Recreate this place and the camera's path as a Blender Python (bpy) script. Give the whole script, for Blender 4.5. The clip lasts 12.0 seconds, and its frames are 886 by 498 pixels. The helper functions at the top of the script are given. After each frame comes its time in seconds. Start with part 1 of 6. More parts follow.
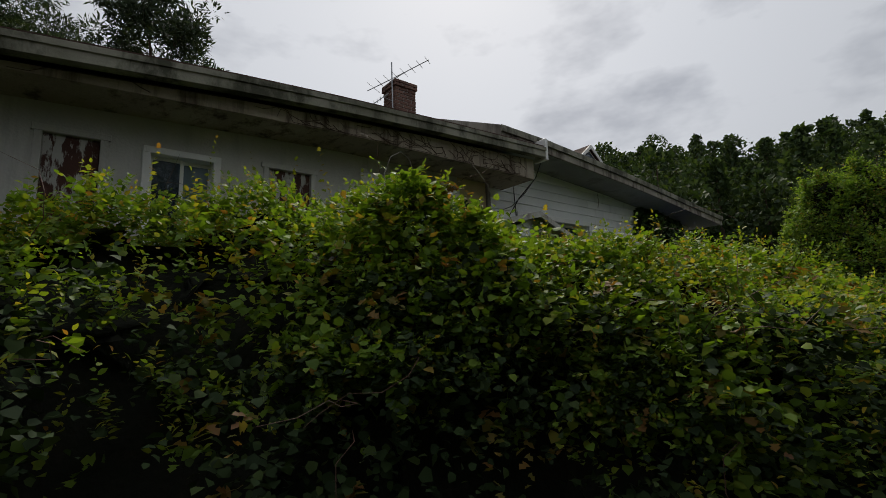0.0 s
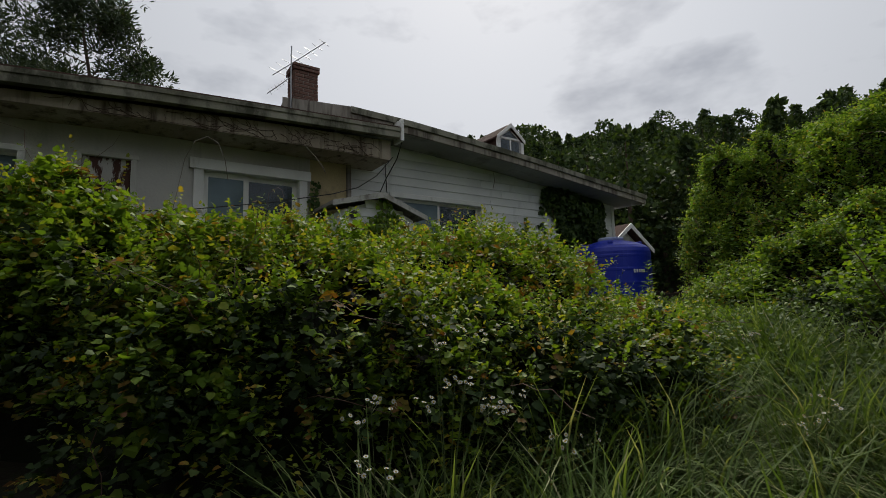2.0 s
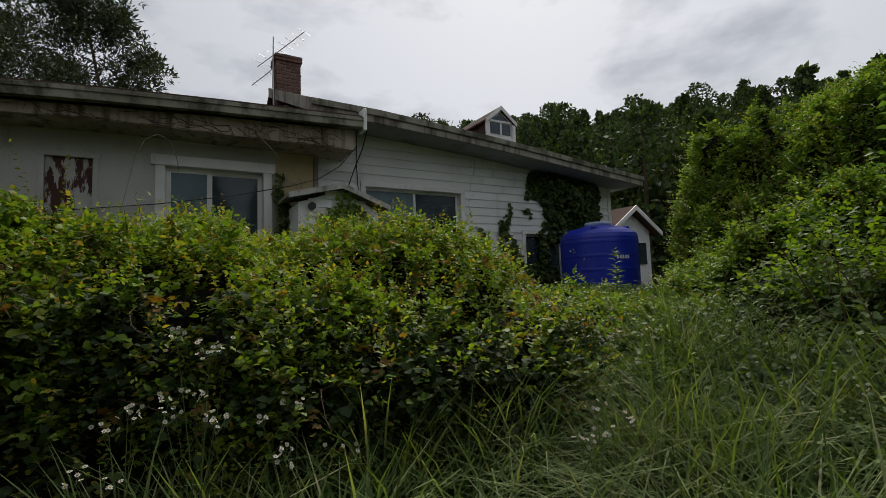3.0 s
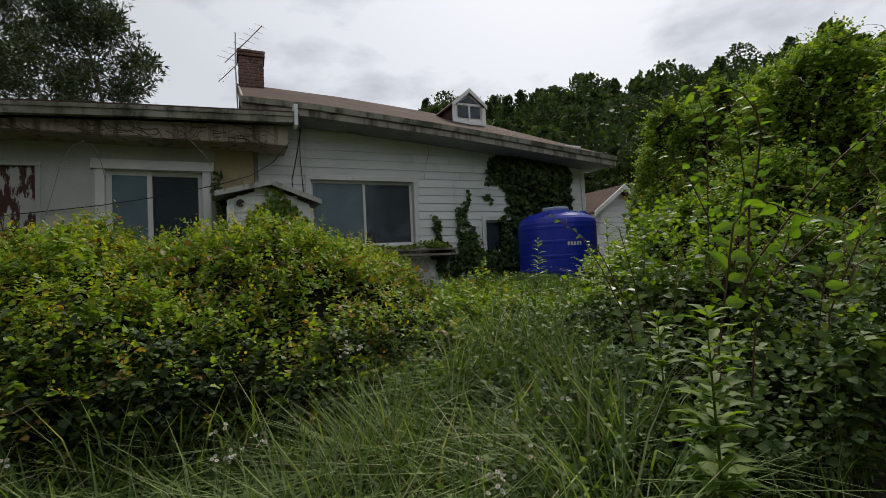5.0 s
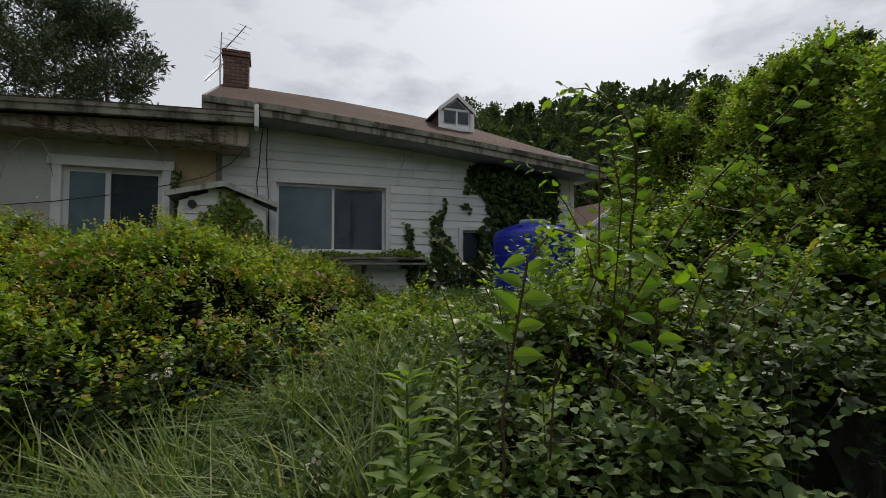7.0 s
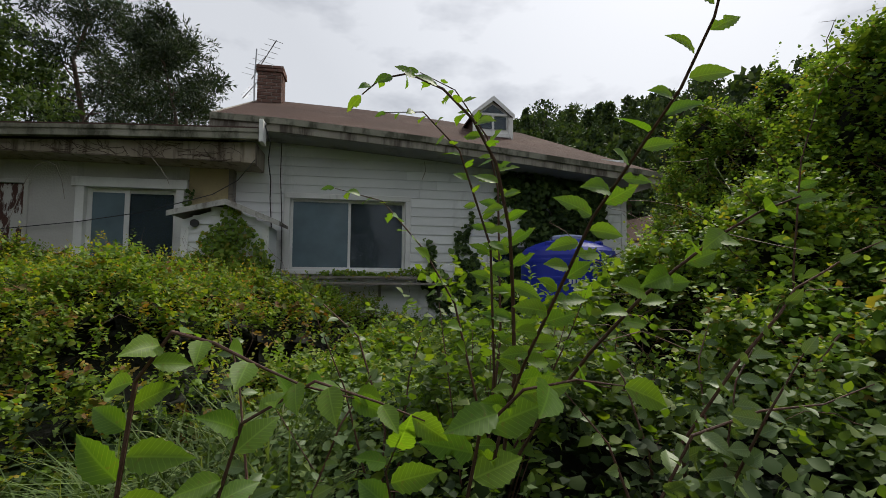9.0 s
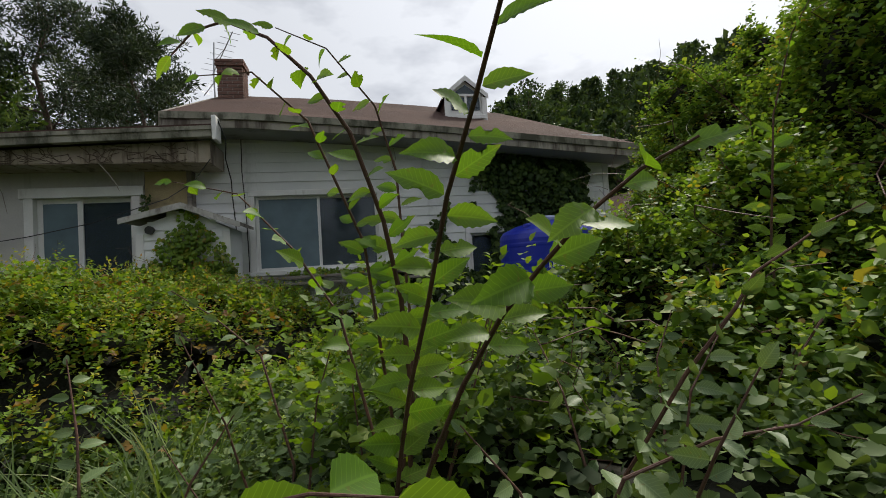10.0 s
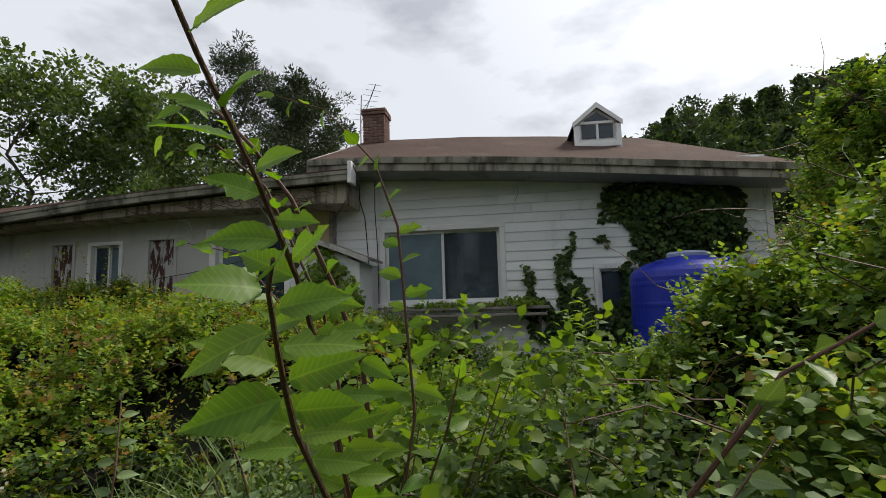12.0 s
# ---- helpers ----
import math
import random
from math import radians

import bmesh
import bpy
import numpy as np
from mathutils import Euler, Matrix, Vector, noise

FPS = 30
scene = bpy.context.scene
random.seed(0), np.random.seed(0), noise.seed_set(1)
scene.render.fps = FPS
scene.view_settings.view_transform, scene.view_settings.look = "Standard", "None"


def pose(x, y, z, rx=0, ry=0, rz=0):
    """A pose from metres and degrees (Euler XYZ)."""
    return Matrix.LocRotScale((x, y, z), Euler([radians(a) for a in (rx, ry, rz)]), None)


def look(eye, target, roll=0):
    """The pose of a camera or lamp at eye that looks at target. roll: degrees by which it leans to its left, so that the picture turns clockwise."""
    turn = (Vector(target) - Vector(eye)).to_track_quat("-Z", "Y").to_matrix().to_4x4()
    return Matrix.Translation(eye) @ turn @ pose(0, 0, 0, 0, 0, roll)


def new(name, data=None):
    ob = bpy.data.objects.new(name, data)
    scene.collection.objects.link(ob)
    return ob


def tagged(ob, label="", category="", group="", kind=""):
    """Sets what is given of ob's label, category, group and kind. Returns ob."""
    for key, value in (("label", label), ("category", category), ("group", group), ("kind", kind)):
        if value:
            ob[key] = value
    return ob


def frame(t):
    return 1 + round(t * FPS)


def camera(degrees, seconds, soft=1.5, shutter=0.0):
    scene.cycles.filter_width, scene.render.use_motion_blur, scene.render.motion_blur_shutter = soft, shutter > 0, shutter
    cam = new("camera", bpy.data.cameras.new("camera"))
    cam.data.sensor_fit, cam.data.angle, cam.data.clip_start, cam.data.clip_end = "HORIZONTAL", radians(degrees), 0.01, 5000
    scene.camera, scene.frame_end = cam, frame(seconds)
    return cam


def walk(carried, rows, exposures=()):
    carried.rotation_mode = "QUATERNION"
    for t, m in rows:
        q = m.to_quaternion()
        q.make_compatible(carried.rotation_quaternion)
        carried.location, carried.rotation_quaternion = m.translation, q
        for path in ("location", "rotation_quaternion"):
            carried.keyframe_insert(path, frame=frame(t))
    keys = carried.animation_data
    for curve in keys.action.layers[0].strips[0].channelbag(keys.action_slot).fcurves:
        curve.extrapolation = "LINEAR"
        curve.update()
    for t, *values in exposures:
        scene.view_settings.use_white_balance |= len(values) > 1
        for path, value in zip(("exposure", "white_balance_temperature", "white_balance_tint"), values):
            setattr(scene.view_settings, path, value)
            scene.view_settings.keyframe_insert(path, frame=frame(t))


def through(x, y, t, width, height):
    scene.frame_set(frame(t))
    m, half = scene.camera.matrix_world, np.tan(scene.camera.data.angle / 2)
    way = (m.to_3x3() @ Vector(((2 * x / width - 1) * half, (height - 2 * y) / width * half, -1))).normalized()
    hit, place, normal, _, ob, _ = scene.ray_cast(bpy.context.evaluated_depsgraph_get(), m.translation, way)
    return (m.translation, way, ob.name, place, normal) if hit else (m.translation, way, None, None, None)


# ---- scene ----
cam = camera(86.0, 12.0, soft=0.75)
PATH = [
    (0, (-0.201, 0.219, 1.525), (1.021, 1.774, 1.823), -1.9),
    (0.5, (0.395, -0.105, 1.529), (1.604, 1.459, 1.832), -1.9),
    (1, (0.885, -0.681, 1.537), (2.052, 0.92, 1.81), -1.0),
    (1.5, (1.417, -1.082, 1.467), (2.559, 0.538, 1.735), -1.2),
    (2, (1.878, -1.469, 1.402), (2.999, 0.171, 1.627), -1.7),
    (2.5, (2.397, -1.73, 1.43), (3.444, -0.038, 1.624), -2.0),
    (3, (2.864, -2.043, 1.477), (3.849, -0.31, 1.632), -2.0),
    (3.5, (3.284, -2.198, 1.441), (4.229, -0.441, 1.572), -2.8),
    (5.3, (4.61, -2.926, 1.647), (5.409, -1.094, 1.71), -2.7),
    (5.5, (4.702, -2.891, 1.652), (5.519, -1.067, 1.737), -2.4),
    (6, (4.967, -2.849, 1.666), (5.755, -1.012, 1.756), -2.3),
    (6.5, (5.304, -2.918, 1.677), (6.051, -1.066, 1.775), -1.4),
    (7, (5.588, -2.968, 1.695), (6.28, -1.094, 1.787), -0.2),
    (7.2, (5.673, -2.947, 1.685), (6.355, -1.069, 1.787), 0.7),
    (9, (6.876, -2.524, 1.948), (7.217, -0.556, 2.064), 0.5),
    (9.5, (7.1, -2.345, 1.968), (7.494, -0.387, 2.08), -1.5),
    (10, (7.286, -2.238, 1.982), (7.634, -0.27, 2.048), -3.4),
    (10.5, (7.483, -2.226, 2.01), (7.67, -0.236, 2.072), -2.0),
    (11, (7.609, -2.187, 2.029), (7.721, -0.194, 2.157), -2.3),
    (11.5, (7.709, -2.134, 2.044), (7.634, -0.142, 2.209), -1.8),
    (12, (7.766, -2.137, 2.059), (7.492, -0.167, 2.276), -1.7),
]
walk(cam, [(t, look(eye, target, roll)) for t, eye, target, roll in PATH],
     [(0.0, -0.15), (3.0, -0.05), (5.5, 0.2), (7.0, 0.14), (9.5, 0.30), (11.0, 0.46), (12.0, 0.48)])

# ---- daylight: a bright overcast sky with the sun behind thin cloud ----
SUN_AZ, SUN_EL = 42.0, 46.0
world = bpy.data.worlds.new("overcast_sky")
scene.world = world
world.use_nodes = True
wn, wl = world.node_tree.nodes, world.node_tree.links
wn.clear()
w_out = wn.new("ShaderNodeOutputWorld")
w_bg = wn.new("ShaderNodeBackground")
w_sky = wn.new("ShaderNodeTexSky")
w_sky.sky_type, w_sky.sun_disc = "NISHITA", False
w_sky.sun_elevation, w_sky.sun_rotation = radians(SUN_EL), radians(SUN_AZ)
w_sky.dust_density, w_sky.air_density = 2.0, 1.0
w_co = wn.new("ShaderNodeTexCoord")
w_map = wn.new("ShaderNodeMapping")
w_map.inputs["Scale"].default_value = (1.0, 1.0, 2.2)
w_noise = wn.new("ShaderNodeTexNoise")
w_noise.inputs["Scale"].default_value = 3.4
w_noise.inputs["Detail"].default_value = 5.0
w_noise.inputs["Roughness"].default_value = 0.55
w_ramp = wn.new("ShaderNodeValToRGB")
w_ramp.color_ramp.elements[0].position, w_ramp.color_ramp.elements[0].color = 0.33, (4.3, 4.5, 4.95, 1)
w_ramp.color_ramp.elements[1].position, w_ramp.color_ramp.elements[1].color = 0.50, (6.9, 7.1, 7.5, 1)
# the glow of the veiled sun
w_dot = wn.new("ShaderNodeVectorMath")
w_dot.operation = "DOT_PRODUCT"
se, sa = radians(SUN_EL), radians(SUN_AZ)
TO_SUN = Vector((math.sin(sa) * math.cos(se), math.cos(sa) * math.cos(se), math.sin(se)))
w_dot.inputs[1].default_value = TO_SUN
w_glow = wn.new("ShaderNodeMapRange")
w_glow.inputs["From Min"].default_value, w_glow.inputs["From Max"].default_value = 0.72, 1.0
w_glow.inputs["To Min"].default_value, w_glow.inputs["To Max"].default_value = 1.0, 1.35
w_mul = wn.new("ShaderNodeVectorMath")
w_mul.operation = "SCALE"
w_mix = wn.new("ShaderNodeMix")
w_mix.data_type = "RGBA"
w_mix.inputs["Factor"].default_value = 0.9
wl.new(w_co.outputs["Generated"], w_map.inputs["Vector"])
wl.new(w_map.outputs["Vector"], w_noise.inputs["Vector"])
wl.new(w_noise.outputs["Fac"], w_ramp.inputs["Fac"])
wl.new(w_co.outputs["Generated"], w_dot.inputs[0])
wl.new(w_dot.outputs["Value"], w_glow.inputs["Value"])
wl.new(w_ramp.outputs["Color"], w_mul.inputs[0])
wl.new(w_glow.outputs["Result"], w_mul.inputs["Scale"])
wl.new(w_sky.outputs["Color"], w_mix.inputs["A"])
wl.new(w_mul.outputs["Vector"], w_mix.inputs["B"])
wl.new(w_mix.outputs["Result"], w_bg.inputs["Color"])
w_bg.inputs["Strength"].default_value = 0.088
wl.new(w_bg.outputs["Background"], w_out.inputs["Surface"])

sun = new("sun", bpy.data.lights.new("sun", "SUN"))
sun.data.energy, sun.data.angle, sun.data.color = 3.0, radians(10), (1.0, 0.94, 0.82)
sun.matrix_world = look((TO_SUN * 40)[:], (0, 0, 0))


# ---- materials ----
def graph(name):
    m = bpy.data.materials.new(name)
    m.use_nodes = True
    n, l = m.node_tree.nodes, m.node_tree.links
    return m, n, l, n["Principled BSDF"]


def ramp_node(n, stops):
    r = n.new("ShaderNodeValToRGB")
    e = r.color_ramp.elements
    while len(e) < len(stops):
        e.new(0.5)
    for k, (p, c) in enumerate(stops):
        e[k].position, e[k].color = p, (*c, 1)
    return r


def noise_node(n, l, co, scale, detail=4.0, rough=0.55, stretch=None):
    t = n.new("ShaderNodeTexNoise")
    t.inputs["Scale"].default_value, t.inputs["Detail"].default_value, t.inputs["Roughness"].default_value = scale, detail, rough
    if stretch:
        mp = n.new("ShaderNodeMapping")
        mp.inputs["Scale"].default_value = stretch
        l.new(co, mp.inputs["Vector"])
        co = mp.outputs["Vector"]
    l.new(co, t.inputs["Vector"])
    return t.outputs["Fac"]


def mix_node(n, l, fac, a, b, blend="MIX"):
    x = n.new("ShaderNodeMix")
    x.data_type, x.blend_type = "RGBA", blend
    for sock, v in (("Factor", fac), ("A", a), ("B", b)):
        if isinstance(v, tuple):
            x.inputs[sock].default_value = (*v, 1)
        elif isinstance(v, (int, float)):
            x.inputs[sock].default_value = v
        else:
            l.new(v, x.inputs[sock])
    return x.outputs["Result"]


def weathered(name, base, dark, stain=None, scale=3.0, rough=0.7, grain=60.0, bump=0.15, streak=None, stain_at=(0.55, 0.72), metal=0.0, pieces=0.0, spec=0.4):
    """A surface with broad tone changes, fine grain and, where given, stains with their own shape."""
    m, n, l, b = graph(name)
    co = n.new("ShaderNodeTexCoord").outputs["Object"]
    big = noise_node(n, l, co, scale)
    col = mix_node(n, l, ramp_out(n, l, big, 0.3, 0.7), base, dark)
    fine = noise_node(n, l, co, grain, 3.0)
    col = mix_node(n, l, 0.25, col, grey_of(n, l, fine, 0.6, 1.25), "MULTIPLY")
    if stain:
        s = noise_node(n, l, co, scale * 1.7, 6.0, 0.65, streak)
        col = mix_node(n, l, ramp_out(n, l, s, *stain_at), col, stain)
    if pieces:
        info = n.new("ShaderNodeObjectInfo").outputs["Random"]
        col = mix_node(n, l, 1.0, col, grey_of(n, l, info, 1 - pieces, 1 + pieces), "MULTIPLY")
    l.new(col, b.inputs["Base Color"])
    b.inputs["Roughness"].default_value, b.inputs["Metallic"].default_value = rough, metal
    b.inputs["Specular IOR Level"].default_value = spec
    bp = n.new("ShaderNodeBump")
    bp.inputs["Strength"].default_value, bp.inputs["Distance"].default_value = bump, 0.02
    l.new(fine, bp.inputs["Height"])
    l.new(bp.outputs["Normal"], b.inputs["Normal"])
    return m


def ramp_out(n, l, fac, lo, hi):
    r = n.new("ShaderNodeMapRange")
    r.inputs["From Min"].default_value, r.inputs["From Max"].default_value = lo, hi
    l.new(fac, r.inputs["Value"])
    return r.outputs["Result"]


def grey_of(n, l, fac, lo, hi):
    r = n.new("ShaderNodeMapRange")
    r.inputs["To Min"].default_value, r.inputs["To Max"].default_value = lo, hi
    l.new(fac, r.inputs["Value"])
    c = n.new("ShaderNodeCombineColor")
    for k in range(3):
        l.new(r.outputs["Result"], c.inputs[k])
    return c.outputs["Color"]


def foliage(name, stops, through=0.38, rough=0.6, patch=0.9):
    """Leaves: each leaf its own tone, with broad patches, and light passing through the blade."""
    m, n, l, b = graph(name)
    rnd = n.new("ShaderNodeNewGeometry").outputs["Random Per Island"]
    co = n.new("ShaderNodeTexCoord").outputs["Object"]
    r = ramp_node(n, stops)
    l.new(rnd, r.inputs["Fac"])
    big = noise_node(n, l, co, patch, 3.0)
    col = mix_node(n, l, 1.0, r.outputs["Color"], grey_of(n, l, big, 0.42, 1.28), "MULTIPLY")
    l.new(col, b.inputs["Base Color"])
    b.inputs["Roughness"].default_value, b.inputs["Specular IOR Level"].default_value = rough, 0.30
    tr = n.new("ShaderNodeBsdfTranslucent")
    tint = mix_node(n, l, 1.0, col, (1.5, 1.5, 0.55), "MULTIPLY")
    l.new(tint, tr.inputs["Color"])
    mx = n.new("ShaderNodeMixShader")
    mx.inputs[0].default_value = through
    l.new(b.outputs[0], mx.inputs[1])
    l.new(tr.outputs[0], mx.inputs[2])
    l.new(mx.outputs[0], n["Material Output"].inputs["Surface"])
    return m


def pane_glass(name, tint, haze):
    m, n, l, b = graph(name)
    gl = n.new("ShaderNodeBsdfGlossy")
    gl.inputs["Roughness"].default_value = 0.04
    gl.inputs["Color"].default_value = (0.9, 0.95, 1.0, 1)
    tp = n.new("ShaderNodeBsdfTransparent")
    tp.inputs["Color"].default_value = (*tint, 1)
    co = n.new("ShaderNodeTexCoord").outputs["Object"]
    dust = noise_node(n, l, co, 2.5, 5.0)
    b.inputs["Base Color"].default_value = (0.19, 0.27, 0.31, 1)
    b.inputs["Roughness"].default_value = 0.6
    fr = n.new("ShaderNodeFresnel")
    fr.inputs["IOR"].default_value = 1.45
    m1 = n.new("ShaderNodeMixShader")
    l.new(fr.outputs[0], m1.inputs[0])
    l.new(tp.outputs[0], m1.inputs[1])
    l.new(gl.outputs[0], m1.inputs[2])
    m2 = n.new("ShaderNodeMixShader")
    mr = n.new("ShaderNodeMapRange")
    mr.inputs["To Min"].default_value, mr.inputs["To Max"].default_value = haze * 0.6, haze * 1.4
    l.new(dust, mr.inputs["Value"])
    l.new(mr.outputs["Result"], m2.inputs[0])
    l.new(m1.outputs[0], m2.inputs[1])
    l.new(b.outputs[0], m2.inputs[2])
    l.new(m2.outputs[0], n["Material Output"].inputs["Surface"])
    return m


M_SIDING = weathered("white_painted_siding", (0.80, 0.81, 0.80), (0.68, 0.70, 0.69), (0.30, 0.31, 0.28), 1.1, 0.6, 90, 0.12, (1.0, 1.0, 0.25), (0.58, 0.8), pieces=0.07)
M_PAINT = weathered("white_painted_wood", (0.80, 0.80, 0.78), (0.66, 0.66, 0.64), (0.33, 0.31, 0.27), 2.0, 0.55, 70, 0.12, (1.5, 1.5, 0.3), (0.6, 0.8))
M_PLASTER = weathered("grey_white_plaster", (0.55, 0.54, 0.51), (0.41, 0.40, 0.38), (0.28, 0.27, 0.25), 0.9, 0.85, 40, 0.3, (2.2, 2.2, 0.25), (0.56, 0.78))
M_YELLOW = weathered("faded_yellow_plaster", (0.50, 0.41, 0.22), (0.38, 0.31, 0.18), (0.20, 0.17, 0.12), 1.6, 0.85, 40, 0.3)
M_CONCRETE = weathered("stained_concrete", (0.44, 0.385, 0.31), (0.26, 0.215, 0.165), (0.085, 0.062, 0.045), 1.3, 0.9, 30, 0.35, (3.2, 2.0, 0.35), (0.50, 0.66))
M_GUTTER = weathered("mossy_gutter_trim", (0.30, 0.29, 0.235), (0.16, 0.155, 0.11), (0.055, 0.055, 0.035), 2.0, 0.8, 50, 0.25, (1.0, 1.0, 0.5), (0.45, 0.60))
M_FASCIA = weathered("grey_fascia_board", (0.36, 0.335, 0.28), (0.22, 0.20, 0.165), (0.08, 0.065, 0.05), 1.6, 0.8, 50, 0.2, (2.0, 1.0, 0.3), (0.46, 0.62))
M_SOFFIT = weathered("dull_soffit_board", (0.34, 0.34, 0.33), (0.24, 0.24, 0.23), (0.12, 0.11, 0.10), 1.0, 0.85, 40, 0.2)
M_ROOF = weathered("brown_asphalt_roofing", (0.088, 0.052, 0.042), (0.060, 0.037, 0.031), (0.105, 0.072, 0.058), 0.7, 0.95, 130, 0.5, None, (0.55, 0.75), spec=0.15)
M_BRICK = weathered("old_red_brick", (0.19, 0.10, 0.075), (0.12, 0.070, 0.055), (0.28, 0.25, 0.21), 5.0, 0.9, 120, 0.5, None, (0.6, 0.75), pieces=0.3)
M_MORTAR = weathered("grey_mortar", (0.34, 0.31, 0.28), (0.24, 0.22, 0.20), None, 5.0, 0.95, 120, 0.4)
M_RUST = weathered("peeling_white_paint_on_rust", (0.085, 0.034, 0.024), (0.060, 0.026, 0.02), (0.46, 0.45, 0.43), 2.6, 0.8, 60, 0.3, (1.8, 1.0, 0.5), (0.48, 0.52))
M_TANK = weathered("blue_polyethylene", (0.008, 0.028, 0.42), (0.006, 0.020, 0.33), (0.018, 0.05, 0.46), 1.3, 0.45, 60, 0.05, (1, 1, 0.4), (0.6, 0.8), spec=0.5)
M_TANKTOP = weathered("dusty_bleached_plastic", (0.42, 0.46, 0.60), (0.26, 0.32, 0.52), (0.12, 0.16, 0.42), 2.5, 0.6, 60, 0.1)
# near-black colour that puts the gloom of unlit rooms into their surfaces
M_DARKROOM = weathered("room_gloom_tone", (0.028, 0.034, 0.044), (0.020, 0.026, 0.034), None, 1.0, 0.9)
M_ALU = weathered("dull_aluminium", (0.40, 0.41, 0.42), (0.30, 0.31, 0.32), None, 3.0, 0.45, 80, 0.05, metal=0.8)
M_CABLE = weathered("black_rubber_cable", (0.02, 0.02, 0.02), (0.03, 0.03, 0.03), None, 3.0, 0.6)
M_BARK = weathered("brown_bark", (0.11, 0.075, 0.05), (0.06, 0.042, 0.03), (0.18, 0.15, 0.12), 6.0, 0.9, 50, 0.6, (1, 1, 0.2))
M_TWIG = weathered("reddish_brown_twig", (0.13, 0.06, 0.04), (0.08, 0.045, 0.03), None, 12.0, 0.7, 90, 0.3)
M_STEM = weathered("green_stem", (0.10, 0.14, 0.04), (0.07, 0.09, 0.03), None, 12.0, 0.6)
M_SOIL = weathered("dark_soil_and_litter", (0.040, 0.032, 0.020), (0.022, 0.020, 0.012), (0.05, 0.06, 0.02), 2.0, 0.95, 40, 0.6)
M_HILL = weathered("shaded_forest_floor", (0.030, 0.042, 0.018), (0.018, 0.026, 0.012), None, 0.2, 0.95, 8, 0.5)
# near-black colour standing in for the shade inside dense foliage
M_UNDER = weathered("painted_foliage_shade", (0.012, 0.014, 0.007), (0.007, 0.008, 0.004), (0.020, 0.017, 0.010), 4.0, 0.95, 30, 0.8)
M_GREYPAINT = weathered("flaking_grey_white_paint", (0.50, 0.49, 0.46), (0.36, 0.35, 0.32), (0.15, 0.13, 0.11), 4.0, 0.75, 60, 0.25, (1.0, 1.0, 0.4), (0.5, 0.68))
M_DEADWOOD = weathered("grey_weathered_wood", (0.30, 0.27, 0.23), (0.18, 0.16, 0.14), (0.08, 0.07, 0.06), 3.0, 0.85, 50, 0.3, (0.3, 1, 3))
M_WHITEFLOWER = weathered("white_petal", (0.50, 0.50, 0.46), (0.40, 0.40, 0.36), None, 10, 0.8)
M_GLASS_PALE = pane_glass("hazy_window_glass", (0.30, 0.42, 0.46), 0.6)
M_GLASS_DARK = pane_glass("dark_window_glass", (0.14, 0.20, 0.28), 0.16)

VINE_STOPS = [(0.0, (0.082, 0.148, 0.021)), (0.4, (0.160, 0.266, 0.030)), (0.75, (0.207, 0.314, 0.033)), (0.94, (0.290, 0.337, 0.041)), (0.99, (0.307, 0.189, 0.041))]
M_VINE = foliage("vine_leaf", VINE_STOPS, patch=3.2)
M_VINETIP = foliage("young_vine_leaf", [(0.0, (0.205, 0.273, 0.032)), (0.5, (0.319, 0.353, 0.040)), (0.8, (0.387, 0.307, 0.045)), (1.0, (0.364, 0.171, 0.045))], 0.45)
M_BUSHLEAF = foliage("bush_leaf", patch=2.6, stops=[(0.0, (0.076, 0.141, 0.028)), (0.5, (0.161, 0.278, 0.043)), (0.95, (0.292, 0.379, 0.060)), (0.99, (0.262, 0.171, 0.040))])
M_ELM = foliage("elm_leaf", [(0.0, (0.087, 0.161, 0.019)), (0.7, (0.146, 0.239, 0.024)), (1.0, (0.214, 0.292, 0.027))], 0.5)
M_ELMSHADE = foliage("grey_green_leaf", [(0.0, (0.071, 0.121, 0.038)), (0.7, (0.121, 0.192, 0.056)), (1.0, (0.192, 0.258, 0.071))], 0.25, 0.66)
M_RUSTLEAF = foliage("turning_vine_leaf", [(0.0, (0.110, 0.120, 0.020)), (0.4, (0.190, 0.150, 0.025)), (0.75, (0.230, 0.120, 0.030)), (1.0, (0.140, 0.060, 0.020))])
M_YELLOWDISC = weathered("yellow_flower_disc", (0.50, 0.36, 0.04), (0.40, 0.28, 0.03), None, 20, 0.7)


